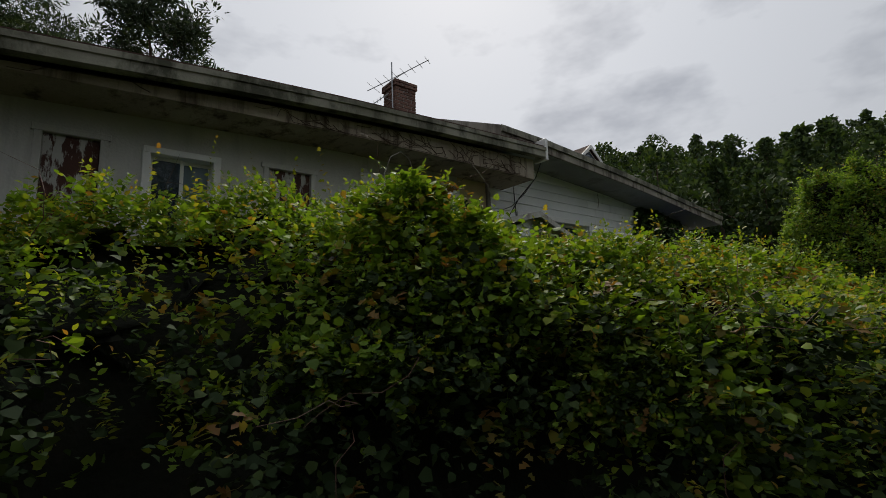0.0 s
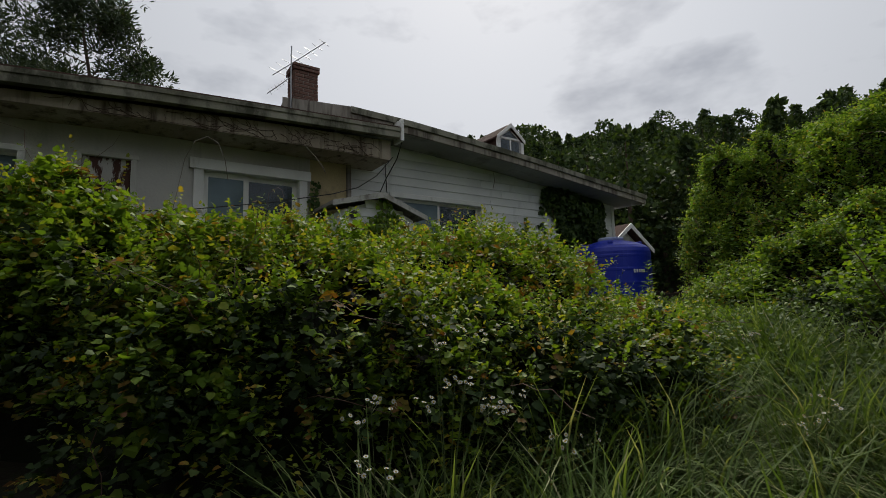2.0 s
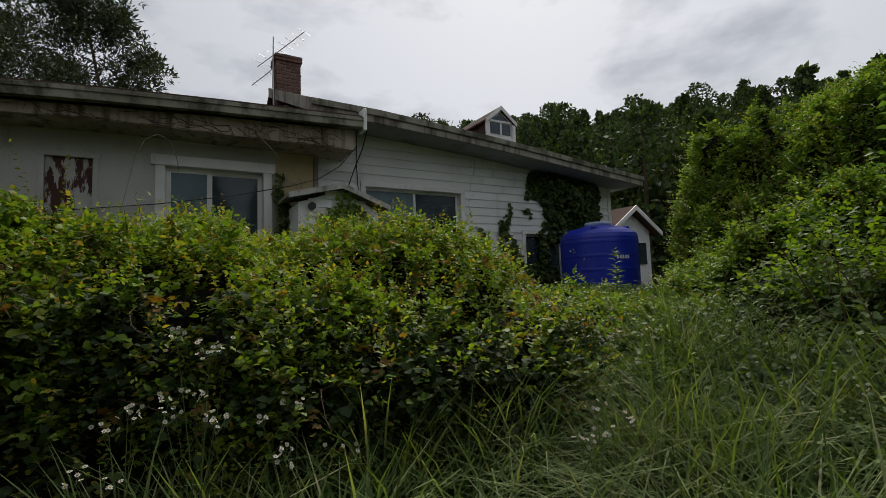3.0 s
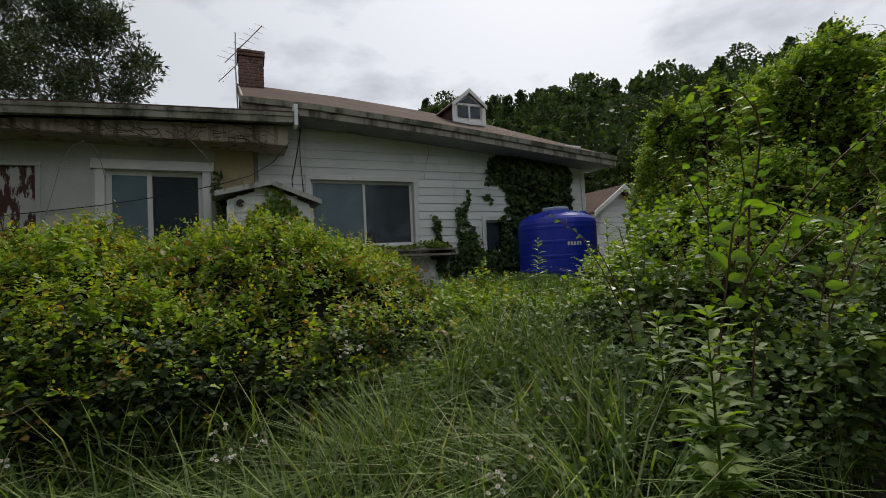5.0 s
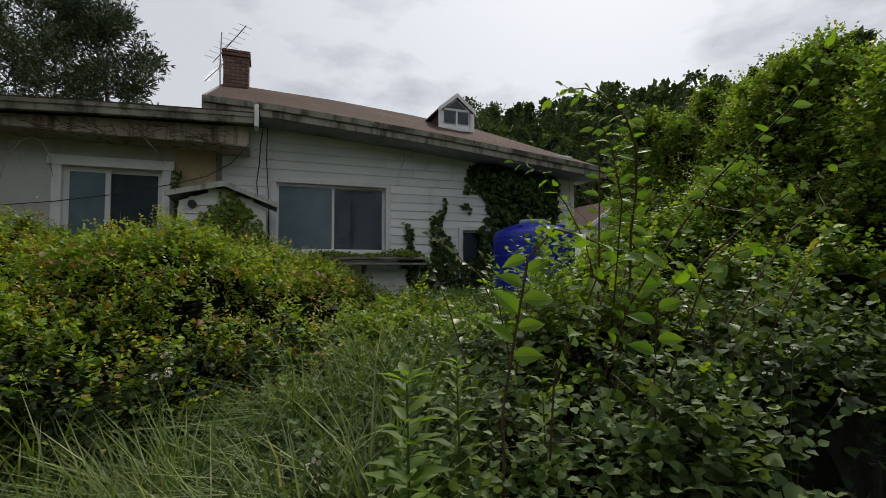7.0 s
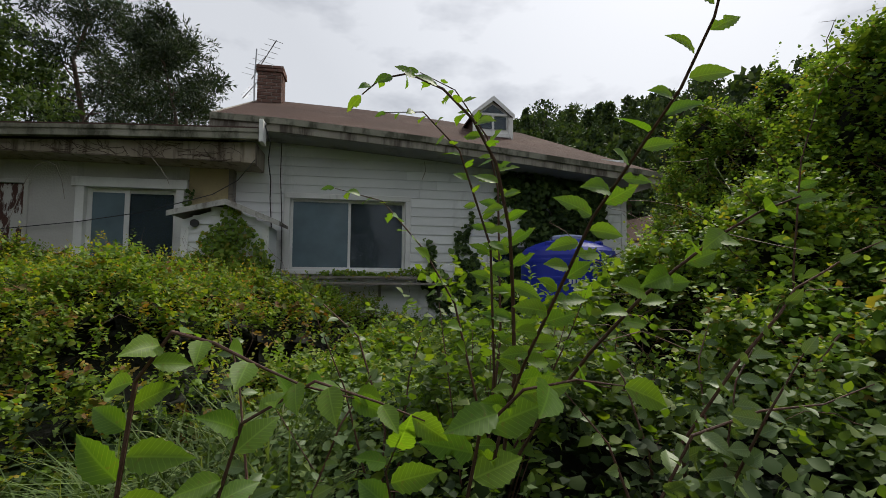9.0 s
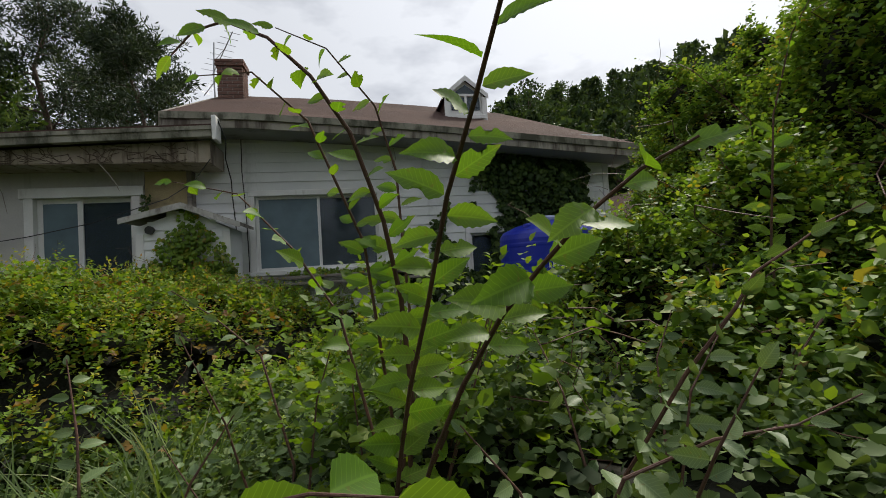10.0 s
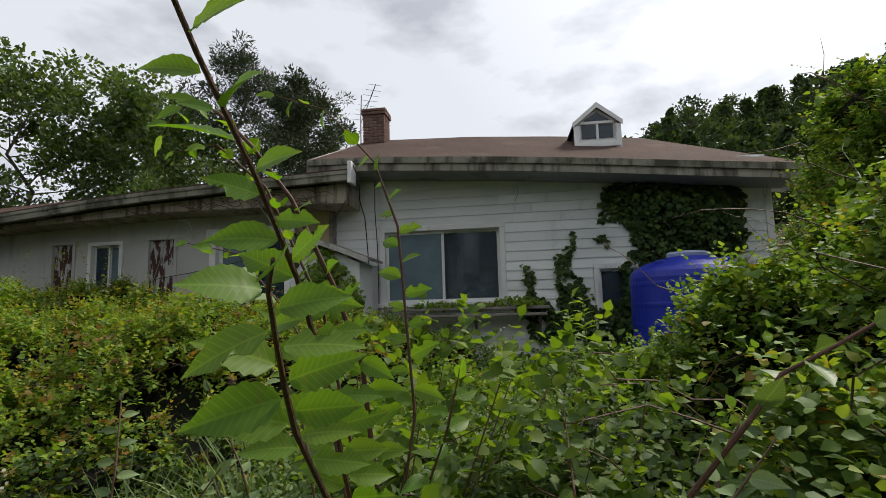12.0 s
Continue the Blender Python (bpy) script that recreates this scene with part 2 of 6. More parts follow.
def veined(name, a, b, through, rough):
    """A large leaf seen close: a tone of its own, paler veins and midrib along its length."""
    m, n, l, p = graph(name)
    rnd = n.new("ShaderNodeObjectInfo").outputs["Random"]
    co = n.new("ShaderNodeTexCoord").outputs["Object"]
    sep = n.new("ShaderNodeSeparateXYZ")
    l.new(co, sep.inputs[0])
    ab = n.new("ShaderNodeMath")
    ab.operation = "ABSOLUTE"
    l.new(sep.outputs["Y"], ab.inputs[0])
    ma = n.new("ShaderNodeMath")
    ma.operation = "MULTIPLY_ADD"
    l.new(ab.outputs[0], ma.inputs[0])
    ma.inputs[1].default_value = -0.75
    l.new(sep.outputs["X"], ma.inputs[2])
    fr = n.new("ShaderNodeMath")
    fr.operation = "PINGPONG"
    l.new(ma.outputs[0], fr.inputs[0])
    fr.inputs[1].default_value = 0.045
    vein = ramp_out(n, l, fr.outputs[0], 0.010, 0.0)
    rib = ramp_out(n, l, ab.outputs[0], 0.022, 0.008)
    mx = n.new("ShaderNodeMath")
    mx.operation = "MAXIMUM"
    l.new(vein, mx.inputs[0])
    l.new(rib, mx.inputs[1])
    col = mix_node(n, l, rnd, a, b)
    col = mix_node(n, l, ramp_out(n, l, noise_node(n, l, co, 6.0), 0.62, 0.8), col, (0.16, 0.14, 0.03))
    pale = mix_node(n, l, 1.0, col, (1.5, 1.4, 1.6), "MULTIPLY")
    sc = n.new("ShaderNodeMath")
    sc.operation = "MULTIPLY"
    l.new(mx.outputs[0], sc.inputs[0])
    sc.inputs[1].default_value = 0.9
    col = mix_node(n, l, sc.outputs[0], col, pale)
    l.new(col, p.inputs["Base Color"])
    p.inputs["Roughness"].default_value, p.inputs["Specular IOR Level"].default_value = rough, 0.35
    tr = n.new("ShaderNodeBsdfTranslucent")
    l.new(mix_node(n, l, 1.0, col, (1.6, 1.6, 0.5), "MULTIPLY"), tr.inputs["Color"])
    sh = n.new("ShaderNodeMixShader")
    sh.inputs[0].default_value = through
    l.new(p.outputs[0], sh.inputs[1])
    l.new(tr.outputs[0], sh.inputs[2])
    l.new(sh.outputs[0], n["Material Output"].inputs["Surface"])
    return m


M_ELM_FINE = veined("toothed_elm_leaf", (0.092, 0.192, 0.018), (0.150, 0.250, 0.023), 0.5, 0.5)
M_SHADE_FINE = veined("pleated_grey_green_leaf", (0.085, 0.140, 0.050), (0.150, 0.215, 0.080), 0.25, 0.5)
M_IVY = foliage("dark_ivy_leaf", [(0.0, (0.031, 0.062, 0.018)), (0.7, (0.062, 0.112, 0.026)), (1.0, (0.117, 0.176, 0.039))], 0.25)
# dark-green leaf whose colour also carries the shade near the ground
M_SHADYLEAF = foliage("shade_toned_heart_leaf", [(0.0, (0.018, 0.036, 0.011)), (0.7, (0.036, 0.066, 0.016)), (1.0, (0.066, 0.098, 0.022))], 0.15, 0.8)
M_GRASS = foliage("grass_blade", [(0.0, (0.063, 0.107, 0.025)), (0.55, (0.121, 0.192, 0.045)), (0.9, (0.243, 0.313, 0.111)), (1.0, (0.384, 0.374, 0.223))], 0.3, 0.68)
M_PINE = foliage("pine_needle", [(0.0, (0.021, 0.038, 0.018)), (0.7, (0.038, 0.062, 0.026)), (1.0, (0.066, 0.092, 0.037))], 0.15, 0.6, 0.35)
M_BROADLEAF = foliage("broadleaf_tree_leaf", [(0.0, (0.050, 0.090, 0.026)), (0.7, (0.092, 0.150, 0.040)), (1.0, (0.150, 0.205, 0.055))], 0.35, 0.5, 0.4)
M_FOREST = foliage("far_forest_leaf", [(0.0, (0.023, 0.044, 0.016)), (0.6, (0.043, 0.075, 0.023)), (1.0, (0.082, 0.119, 0.033))], 0.25, 0.7, 0.12)


# ---- building helpers ----
def link(name, me, material, parent=None, label=""):
    if not me.materials:
        me.materials.append(material)
    ob = new(name, me)
    if parent:
        ob.parent = parent
    if label:
        ob["label"] = label
    return ob


def part(name, bm, material, parent=None, label="", smooth=False):
    """Links a bmesh as ONE mesh object under a thing or a part."""
    me = bpy.data.meshes.new(name)
    bmesh.ops.recalc_face_normals(bm, faces=bm.faces[:])
    bm.to_mesh(me)
    bm.free()
    if smooth:
        me.shade_smooth()
    return link(name, me, material, parent, label)


def box(x0, x1, y0, y1, z0, z1, bevel=0.0, bm=None):
    own = bm if bm is not None else bmesh.new()
    r = bmesh.ops.create_cube(own, size=1.0)
    vs = r["verts"]
    for v in vs:
        v.co = Vector((x0 if v.co.x < 0 else x1, y0 if v.co.y < 0 else y1, z0 if v.co.z < 0 else z1))
    if bevel:
        es = list({e for v in vs for e in v.link_edges})
        bmesh.ops.bevel(own, geom=es, offset=bevel, segments=1, affect="EDGES")
    return own


def prism(points, a0, a1, axis="x", bm=None):
    """A profile drawn in the plane across an axis, pulled from a0 to a1."""
    own = bm if bm is not None else bmesh.new()
    place = {"x": lambda a, p: (a, p[0], p[1]), "y": lambda a, p: (p[0], a, p[1]), "z": lambda a, p: (p[0], p[1], a)}[axis]
    lo = [own.verts.new(place(a0, p)) for p in points]
    hi = [own.verts.new(place(a1, p)) for p in points]
    own.faces.new(lo[::-1])
    own.faces.new(hi)
    for k in range(len(points)):
        j = (k + 1) % len(points)
        own.faces.new((lo[k], lo[j], hi[j], hi[k]))
    return own


def tube(points, radii, sides=6, bm=None):
    """A tapering round stem through points."""
    own = bm if bm is not None else bmesh.new()
    rings = []
    pts = [Vector(p) for p in points]
    for k, p in enumerate(pts):
        d = (pts[min(k + 1, len(pts) - 1)] - pts[max(k - 1, 0)]).normalized()
        u = d.cross(Vector((0.31, 0.17, 0.93))).normalized()
        v = d.cross(u)
        r = radii[k] if isinstance(radii, (list, tuple)) else radii
        rings.append([own.verts.new(p + r * (math.cos(a) * u + math.sin(a) * v)) for a in (2 * math.pi * s / sides for s in range(sides))])
    for a, b in zip(rings, rings[1:]):
        for s in range(sides):
            own.faces.new((a[s], a[(s + 1) % sides], b[(s + 1) % sides], b[s]))
    own.faces.new(rings[0][::-1])
    own.faces.new(rings[-1])
    return own


def lathe(profile, sides=48, bm=None, centre=(0, 0)):
    own = bm if bm is not None else bmesh.new()
    rings = [[own.verts.new((centre[0] + r * math.cos(2 * math.pi * s / sides), centre[1] + r * math.sin(2 * math.pi * s / sides), z)) for s in range(sides)] for r, z in profile]
    for a, b in zip(rings, rings[1:]):
        for s in range(sides):
            own.faces.new((a[s], a[(s + 1) % sides], b[(s + 1) % sides], b[s]))
    own.faces.new(rings[0][::-1])
    own.faces.new(rings[-1])
    return own


def thing(name, label, category, at=(0, 0, 0), group="", kind=""):
    e = new(name)
    e.empty_display_size = 0.2
    e.location = at
    return tagged(e, label, category, group, kind)


def lerp_table(table):
    xs, ys = zip(*table)
    return lambda x: np.interp(x, xs, ys)


def smooth01(v):
    v = np.clip(v, 0, 1)
    return v * v * (3 - 2 * v)


def wavy(x, y, f, seed):
    """Cheap smooth noise in the plan, about -1 to 1."""
    return (np.sin(x * f * 1.0 + seed) * np.cos(y * f * 1.13 + 1.7 * seed) + 0.6 * np.sin((x + y) * f * 1.9 + 2.3 * seed) * np.cos((x - y) * f * 1.6 + seed)
            + 0.4 * np.sin(x * f * 3.7 - seed) * np.sin(y * f * 4.1 + 0.5 * seed)) / 1.6


def sheet_mesh(name, X, Y, Z, material, kind="stuff"):
    """A grid surface over the plan."""
    h, w = X.shape
    me = bpy.data.meshes.new(name)
    idx = np.arange(h * w).reshape(h, w)
    faces = np.stack([idx[:-1, :-1], idx[:-1, 1:], idx[1:, 1:], idx[1:, :-1]], -1).reshape(-1, 4)
    me.from_pydata(np.stack([X, Y, Z], -1).reshape(-1, 3).tolist(), [], faces.tolist())
    me.shade_smooth()
    return link(name, me, material)


# leaf outlines: along, across, up; all triangles
def leaf_shape(wide, tip_drop, cup, notch=0.0):
    v = np.array([(0, 0, 0), (0.22, wide * 0.40, cup * 0.7), (0.55, wide * 0.46, cup), (1, 0, -tip_drop), (0.55, -wide * 0.46, cup), (0.22, -wide * 0.40, cup * 0.7), (0.30, 0, 0), (0.64, 0, -tip_drop * 0.3)], float)
    v[1, 0] -= notch
    v[5, 0] -= notch
    f = np.array([(0, 6, 1), (1, 6, 2), (6, 7, 2), (7, 3, 2), (0, 5, 6), (5, 4, 6), (6, 4, 7), (7, 4, 3)])
    return v, f


LEAF_OVAL = leaf_shape(0.85, 0.12, 0.07)
LEAF_HEART = leaf_shape(1.05, 0.15, 0.08, 0.14)
LEAF_LONG = leaf_shape(0.36, 0.18, 0.04)
LEAF_LONGISH = leaf_shape(0.58, 0.14, 0.05)
LEAF_CHEAP = (np.array([(0, 0, 0), (0.45, 0.36, 0.06), (1, 0, -0.1), (0.45, -0.36, 0.06)], float), np.array([(0, 2, 1), (0, 3, 2)]))
LEAF_LOBED = (np.array([(0, 0, 0), (0.12, 0.50, 0.05), (0.38, 0.22, 0.03), (0.62, 0.40, 0.04), (1.0, 0, -0.1), (0.62, -0.40, 0.04), (0.38, -0.22, 0.03), (0.12, -0.50, 0.05)], float),
              np.array([(0, 2, 1), (0, 4, 2), (2, 4, 3), (0, 7, 6), (0, 6, 4), (6, 5, 4)]))


def unit(a):
    return a / np.maximum(np.linalg.norm(a, axis=-1, keepdims=True), 1e-9)


def leaves_mesh(name, places, axes, faces_up, sizes, shape, material):
    """One mesh of many leaves: each at its place, pointing along its axis, its upper side turned towards faces_up."""
    tv, tf = shape
    n = len(places)
    a = unit(axes)
    s = unit(np.cross(faces_up, a))
    u = np.cross(a, s)
    v = places[:, None] + sizes[:, None, None] * (tv[None, :, 0:1] * a[:, None] + tv[None, :, 1:2] * s[:, None] + tv[None, :, 2:3] * u[:, None])
    f = (tf[None] + (np.arange(n) * len(tv))[:, None, None]).reshape(-1, 3)
    me = bpy.data.meshes.new(name)
    me.vertices.add(n * len(tv))
    me.vertices.foreach_set("co", v.astype(np.float32).ravel())
    me.loops.add(f.size)
    me.loops.foreach_set("vertex_index", f.astype(np.int32).ravel())
    me.polygons.add(len(f))
    me.polygons.foreach_set("loop_start", np.arange(0, f.size, 3, dtype=np.int32))
    me.polygons.foreach_set("loop_total", np.full(len(f), 3, np.int32))
    me.update(calc_edges=True)
    me.materials.append(material)
    return me


RNG = np.random.default_rng(7)


def rand_dirs(n, up_bias=0.0):
    d = RNG.normal(size=(n, 3))
    d[:, 2] += up_bias
    return unit(d)


# ---- ground: one sheet, rising to the house, on to the wooded hill and the horizon ----
path_rise = lerp_table([(-60, -0.2), (2.9, -0.15), (4.5, 0.1), (5.3, 0.17), (6.5, 0.48), (7.4, 0.65), (14, 0.9), (60, 1.2)])


def ground_z(x, y):
    a = path_rise(x)
    near = a + (1.0 - a) * smooth01((y + 1.0) / 5.0) + 0.03 * wavy(x, y, 1.3, 2.0)
    d, az = np.hypot(x - 4, y), np.degrees(np.arctan2(x - 4, y))
    hill = (12.0 - 2.2 * smooth01((az - 48) / 30.0)) * smooth01((d - 13) / 38.0) * smooth01((az - 2) / 26.0) * smooth01((150 - az) / 50.0)
    back = 3.0 * smooth01((d - 9) / 25.0) * smooth01((20 - az) / 30.0) * smooth01((az + 110) / 40.0)
    return near + hill + back


def spread(far):
    near = np.linspace(-14, 20, 120)
    out = np.concatenate([-np.geomspace(far, 15, 34), near, np.geomspace(21, far, 34)])
    return out


GX, GY = np.meshgrid(spread(1500), spread(1500))
ground = sheet_mesh("ground", GX, GY, ground_z(GX, GY), M_SOIL)
tagged(ground, "dark soil with leaf litter, rising to a wooded hill", "ground", kind="structure")


# ---- house shell ----
Y_MAIN, Y_WING, X_JOIN, X_RIGHT, X_LEFT = 5.60, 5.43, 4.86, 11.72, -5.0
Z_BASE = 0.7
MAIN_WIN = (5.69, 7.64, 2.03, 3.24)      # x0, x1, z0, z1
SIDE_WIN = (9.14, 10.20, 1.60, 2.50)
SLIDER = (2.73, 4.05, 1.22, 3.28)
LEFT_WIN = (0.30, 0.90, 2.38, 3.24)
SHUTTER = (1.42, 1.97, 1.55, 3.29)
BOARDED = (-0.52, -0.05, 2.30, 3.28)


def holed_wall(name, x0, x1, z0, z1, y0, y1, holes, material, label):
    """A wall with real openings: the rectangles between them, joined."""
    xs = sorted({x0, x1, *(h[0] for h in holes), *(h[1] for h in holes)})
    zs = sorted({z0, z1, *(h[2] for h in holes), *(h[3] for h in holes)})
    bm = bmesh.new()
    for a, b in zip(xs, xs[1:]):
        for c, d in zip(zs, zs[1:]):
            mx, mz = (a + b) / 2, (c + d) / 2
            if not any(h[0] < mx < h[1] and h[2] < mz < h[3] for h in holes):
                box(a, b, y0, y1, c, d, bm=bm)
    bmesh.ops.remove_doubles(bm, verts=bm.verts[:], dist=1e-5)
    return tagged(part(name, bm, material), label, "wall", kind="structure")


wall_main = holed_wall("wall_main", X_JOIN, X_RIGHT, Z_BASE, 4.16, Y_MAIN, Y_MAIN + 0.2, [MAIN_WIN, SIDE_WIN], M_SIDING, "white horizontal board siding, streaked and weathered")
wall_wing = holed_wall("wall_wing", X_LEFT, 4.2, Z_BASE, 3.80, Y_WING, Y_WING + 0.2, [SLIDER, LEFT_WIN, SHUTTER, BOARDED], M_PLASTER, "grey-white plaster wall, stained and patched")
tagged(part("wall_return", box(4.2, X_JOIN - 0.07, Y_WING + 0.02, Y_WING + 0.22, Z_BASE, 3.80), M_YELLOW), "faded yellow plaster beside the white siding", "wall", kind="structure")
tagged(part("trim", box(X_JOIN - 0.07, X_JOIN, Y_WING - 0.02, Y_MAIN + 0.2, Z_BASE, 3.80, 0.006), M_DEADWOOD), "dark weathered corner board between the walls", "trim", kind="structure")
tagged(part("wall_right", box(X_RIGHT - 0.2, X_RIGHT, Y_MAIN + 0.2, 11.4, Z_BASE, 4.0), M_SIDING), "white siding end wall", "wall", kind="structure")
tagged(part("wall_back", box(X_LEFT, X_RIGHT - 0.2, 11.2, 11.4, Z_BASE, 4.0), M_PLASTER), "plain rear wall of the house", "wall", kind="structure")
tagged(part("wall_left", box(X_LEFT, X_LEFT + 0.2, Y_WING + 0.2, 11.2, Z_BASE, 3.8), M_PLASTER), "plaster end wall of the low wing", "wall", kind="structure")
# inner walls, floor and ceiling: the rooms' darkness is painted into their colour
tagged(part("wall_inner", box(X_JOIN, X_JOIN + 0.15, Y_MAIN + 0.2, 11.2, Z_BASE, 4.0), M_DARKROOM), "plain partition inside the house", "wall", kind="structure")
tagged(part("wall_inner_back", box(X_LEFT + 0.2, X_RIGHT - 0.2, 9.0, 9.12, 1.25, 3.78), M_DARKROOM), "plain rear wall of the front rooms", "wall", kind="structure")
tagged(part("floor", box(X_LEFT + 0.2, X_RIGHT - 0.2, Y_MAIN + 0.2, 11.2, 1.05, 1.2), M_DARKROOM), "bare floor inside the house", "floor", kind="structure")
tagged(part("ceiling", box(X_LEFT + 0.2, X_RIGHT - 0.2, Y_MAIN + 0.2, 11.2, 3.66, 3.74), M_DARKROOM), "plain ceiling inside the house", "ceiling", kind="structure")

# main roof: a gable to the left, hipped to the right, its eave sagging towards the right end
Y_EAVE, Y_RIDGE, Y_REAR = 4.90, 8.50, 12.1
eave_z = lerp_table([(4.6, 4.35), (5.7, 4.32), (6.9, 4.24), (8.0, 4.16), (9.2, 4.05), (10.6, 3.91), (12.1, 3.77)])
ridge_z = lerp_table([(4.6, 5.90), (7.0, 5.81), (8.9, 5.67), (10.8, 5.48)])
ROOF_X0, ROOF_X1, RIDGE_X1 = 4.66, 12.08, 10.75


def main_roof():
    bm = bmesh.new()
    cols = 22
    rows = 8
    top = []
    for i in range(cols + 1):
        u = i / cols
        xe, xr = ROOF_X0 + (ROOF_X1 - ROOF_X0) * u, ROOF_X0 + (RIDGE_X1 - ROOF_X0) * u
        line = []
        for j in range(-rows, rows + 1):
            v = 1 - abs(j) / rows
            y = Y_RIDGE + (Y_RIDGE - Y_EAVE) * j / rows
            x = xe + (xr - xe) * v
            z = float(eave_z(xe)) * (1 - v) + float(ridge_z(xr)) * v
            line.append(bm.verts.new((x, y, z)))
        top.append(line)
    low = [[bm.verts.new(v.co - Vector((0, 0, 0.07))) for v in line] for line in top]
    for grid, flip in ((top, False), (low, True)):
        for a, b in zip(grid, grid[1:]):
            for k in range(2 * rows):
                q = (a[k], b[k], b[k + 1], a[k + 1])
                bm.faces.new(q[::-1] if flip else q)
    def rim(t, l):
        for k in range(len(t) - 1):
            bm.faces.new((t[k], t[k + 1], l[k + 1], l[k]))
    rim(top[0], low[0]), rim(top[-1], low[-1])
    rim([c[0] for c in top], [c[0] for c in low]), rim([c[-1] for c in top], [c[-1] for c in low])
    return bm


roof = thing("roof_main", "brown asphalt roof with grey weathered fascia", "roof", kind="structure")
part("covering", main_roof(), M_ROOF, roof)


def along_eave(x0, x1, step, z_of, y0, y1, top, bottom):
    """A board that follows a sagging eave."""
    bm = bmesh.new()
    xs = np.linspace(x0, x1, max(2, int((x1 - x0) / step) + 1))
    rings = []
    for x in xs:
        z = float(z_of(x))
        rings.append([bm.verts.new(p) for p in ((x, y0, z + bottom), (x, y1, z + bottom), (x, y1, z + top), (x, y0, z + top))])
    for a, b in zip(rings, rings[1:]):
        for k in range(4):
            bm.faces.new((a[k], b[k], b[(k + 1) % 4], a[(k + 1) % 4]))
    bm.faces.new(rings[0])
    bm.faces.new(rings[-1][::-1])
    return bm


part("fascia", along_eave(ROOF_X0, ROOF_X1 - 0.02, 0.5, eave_z, Y_EAVE + 0.012, Y_EAVE + 0.045, -0.072, -0.20), M_FASCIA, roof, "grey fascia board with dark drip stains")
part("drip_edge", along_eave(ROOF_X0 - 0.02, ROOF_X1, 0.5, eave_z, Y_EAVE - 0.02, Y_EAVE + 0.01, 0.012, -0.085), M_GUTTER, roof, "grey metal drip edge")
part("soffit", along_eave(ROOF_X0 + 0.03, ROOF_X1 - 0.05, 0.5, eave_z, Y_EAVE + 0.05, Y_MAIN + 0.19, -0.17, -0.192), M_SOFFIT, roof, "dull soffit boards under the eave")


def rake_board():
    bm = bmesh.new()
    prism([(Y_EAVE, 4.35 - 0.20), (Y_RIDGE, 5.90 - 0.20), (Y_RIDGE, 5.90 + 0.01), (Y_EAVE, 4.35 + 0.01)], ROOF_X0 - 0.035, ROOF_X0 - 0.003, "x", bm)
    return bm


part("rake_board", rake_board(), M_FASCIA, roof, "pale rake board at the gable")
gable = part("gable_wall", prism([(Y_WING + 0.3, 3.8), (11.4, 3.8), (Y_RIDGE, 5.62), (Y_WING + 0.3, 4.40)], X_JOIN - 0.06, X_JOIN + 0.06, "x"), M_SIDING, roof, "white gable wall above the low roof")

# low wing roof, with a deep concrete edge beam
Y_GUT, Y_BEAM = 4.74, 4.88
gut_z = lerp_table([(-6, 3.40), (-3, 3.55), (-0.7, 3.77), (0.8, 3.90), (2.0, 3.98), (3.3, 4.04), (5.35, 4.11)])
wing_back_z = lerp_table([(-6, 4.72), (0, 4.97), (3.4, 5.06), (5.4, 5.08)])
X_WING0, X_WING1 = -6.0, 5.36


def wing_roof():
    bm = bmesh.new()
    rings = []
    for x in np.linspace(X_WING0, X_WING1, 24):
        # past the gable wall the covering stops short of the main roof
        z0, z1 = float(gut_z(x)) + 0.012, float(wing_back_z(x))
        yb = 8.2 if x < X_JOIN - 0.1 else 5.55
        zb = z0 + (z1 - z0) * (yb - Y_GUT) / (8.2 - Y_GUT)
        ring = [(x, Y_GUT - 0.03, z0), (x, yb, zb), (x, yb, zb - 0.06), (x, Y_GUT - 0.03, z0 - 0.05)]
        if x < X_JOIN - 0.1:
            ring[2:2] = [(x, 11.6, z0), (x, 11.6, z0 - 0.06)]
        else:
            ring[2:2] = [(x, yb + 0.002, zb - 0.01), (x, yb + 0.002, zb - 0.05)]
        rings.append([bm.verts.new(p) for p in ring])
    for a, b in zip(rings, rings[1:]):
        for k in range(6):
            bm.faces.new((a[k], b[k], b[(k + 1) % 6], a[(k + 1) % 6]))
    bm.faces.new(rings[0])
    bm.faces.new(rings[-1][::-1])
    return bm


wing = thing("roof_wing", "low brown roof with mossy gutter and stained concrete edge beam", "roof", kind="structure")
part("covering", wing_roof(), M_ROOF, wing)
part("gutter", along_eave(X_WING0, X_WING1, 0.4, gut_z, Y_GUT - 0.05, Y_GUT + 0.06, -0.052, -0.17), M_GUTTER, wing, "mossy grey gutter edge")
part("gutter_lip", along_eave(X_WING0, X_WING1 + 0.01, 0.4, gut_z, Y_GUT - 0.066, Y_GUT - 0.053, -0.02, -0.075), M_GUTTER, wing)
beam_z = lerp_table([(-6, 3.26), (-0.8, 3.53), (0.9, 3.60), (2.1, 3.64), (5.3, 3.62)])


def edge_beam():
    bm = bmesh.new()
    rings = []
    for x in np.linspace(X_WING0, 5.29, 28):
        t, b = float(gut_z(x)) - 0.175, float(beam_z(x))
        rings.append([bm.verts.new(p) for p in ((x, Y_BEAM, b), (x, Y_WING + 0.19, b), (x, Y_WING + 0.19, t), (x, Y_BEAM, t))])
    for a, c in zip(rings, rings[1:]):
        for k in range(4):
            bm.faces.new((a[k], c[k], c[(k + 1) % 4], a[(k + 1) % 4]))
    bm.faces.new(rings[0])
    bm.faces.new(rings[-1][::-1])
    return bm


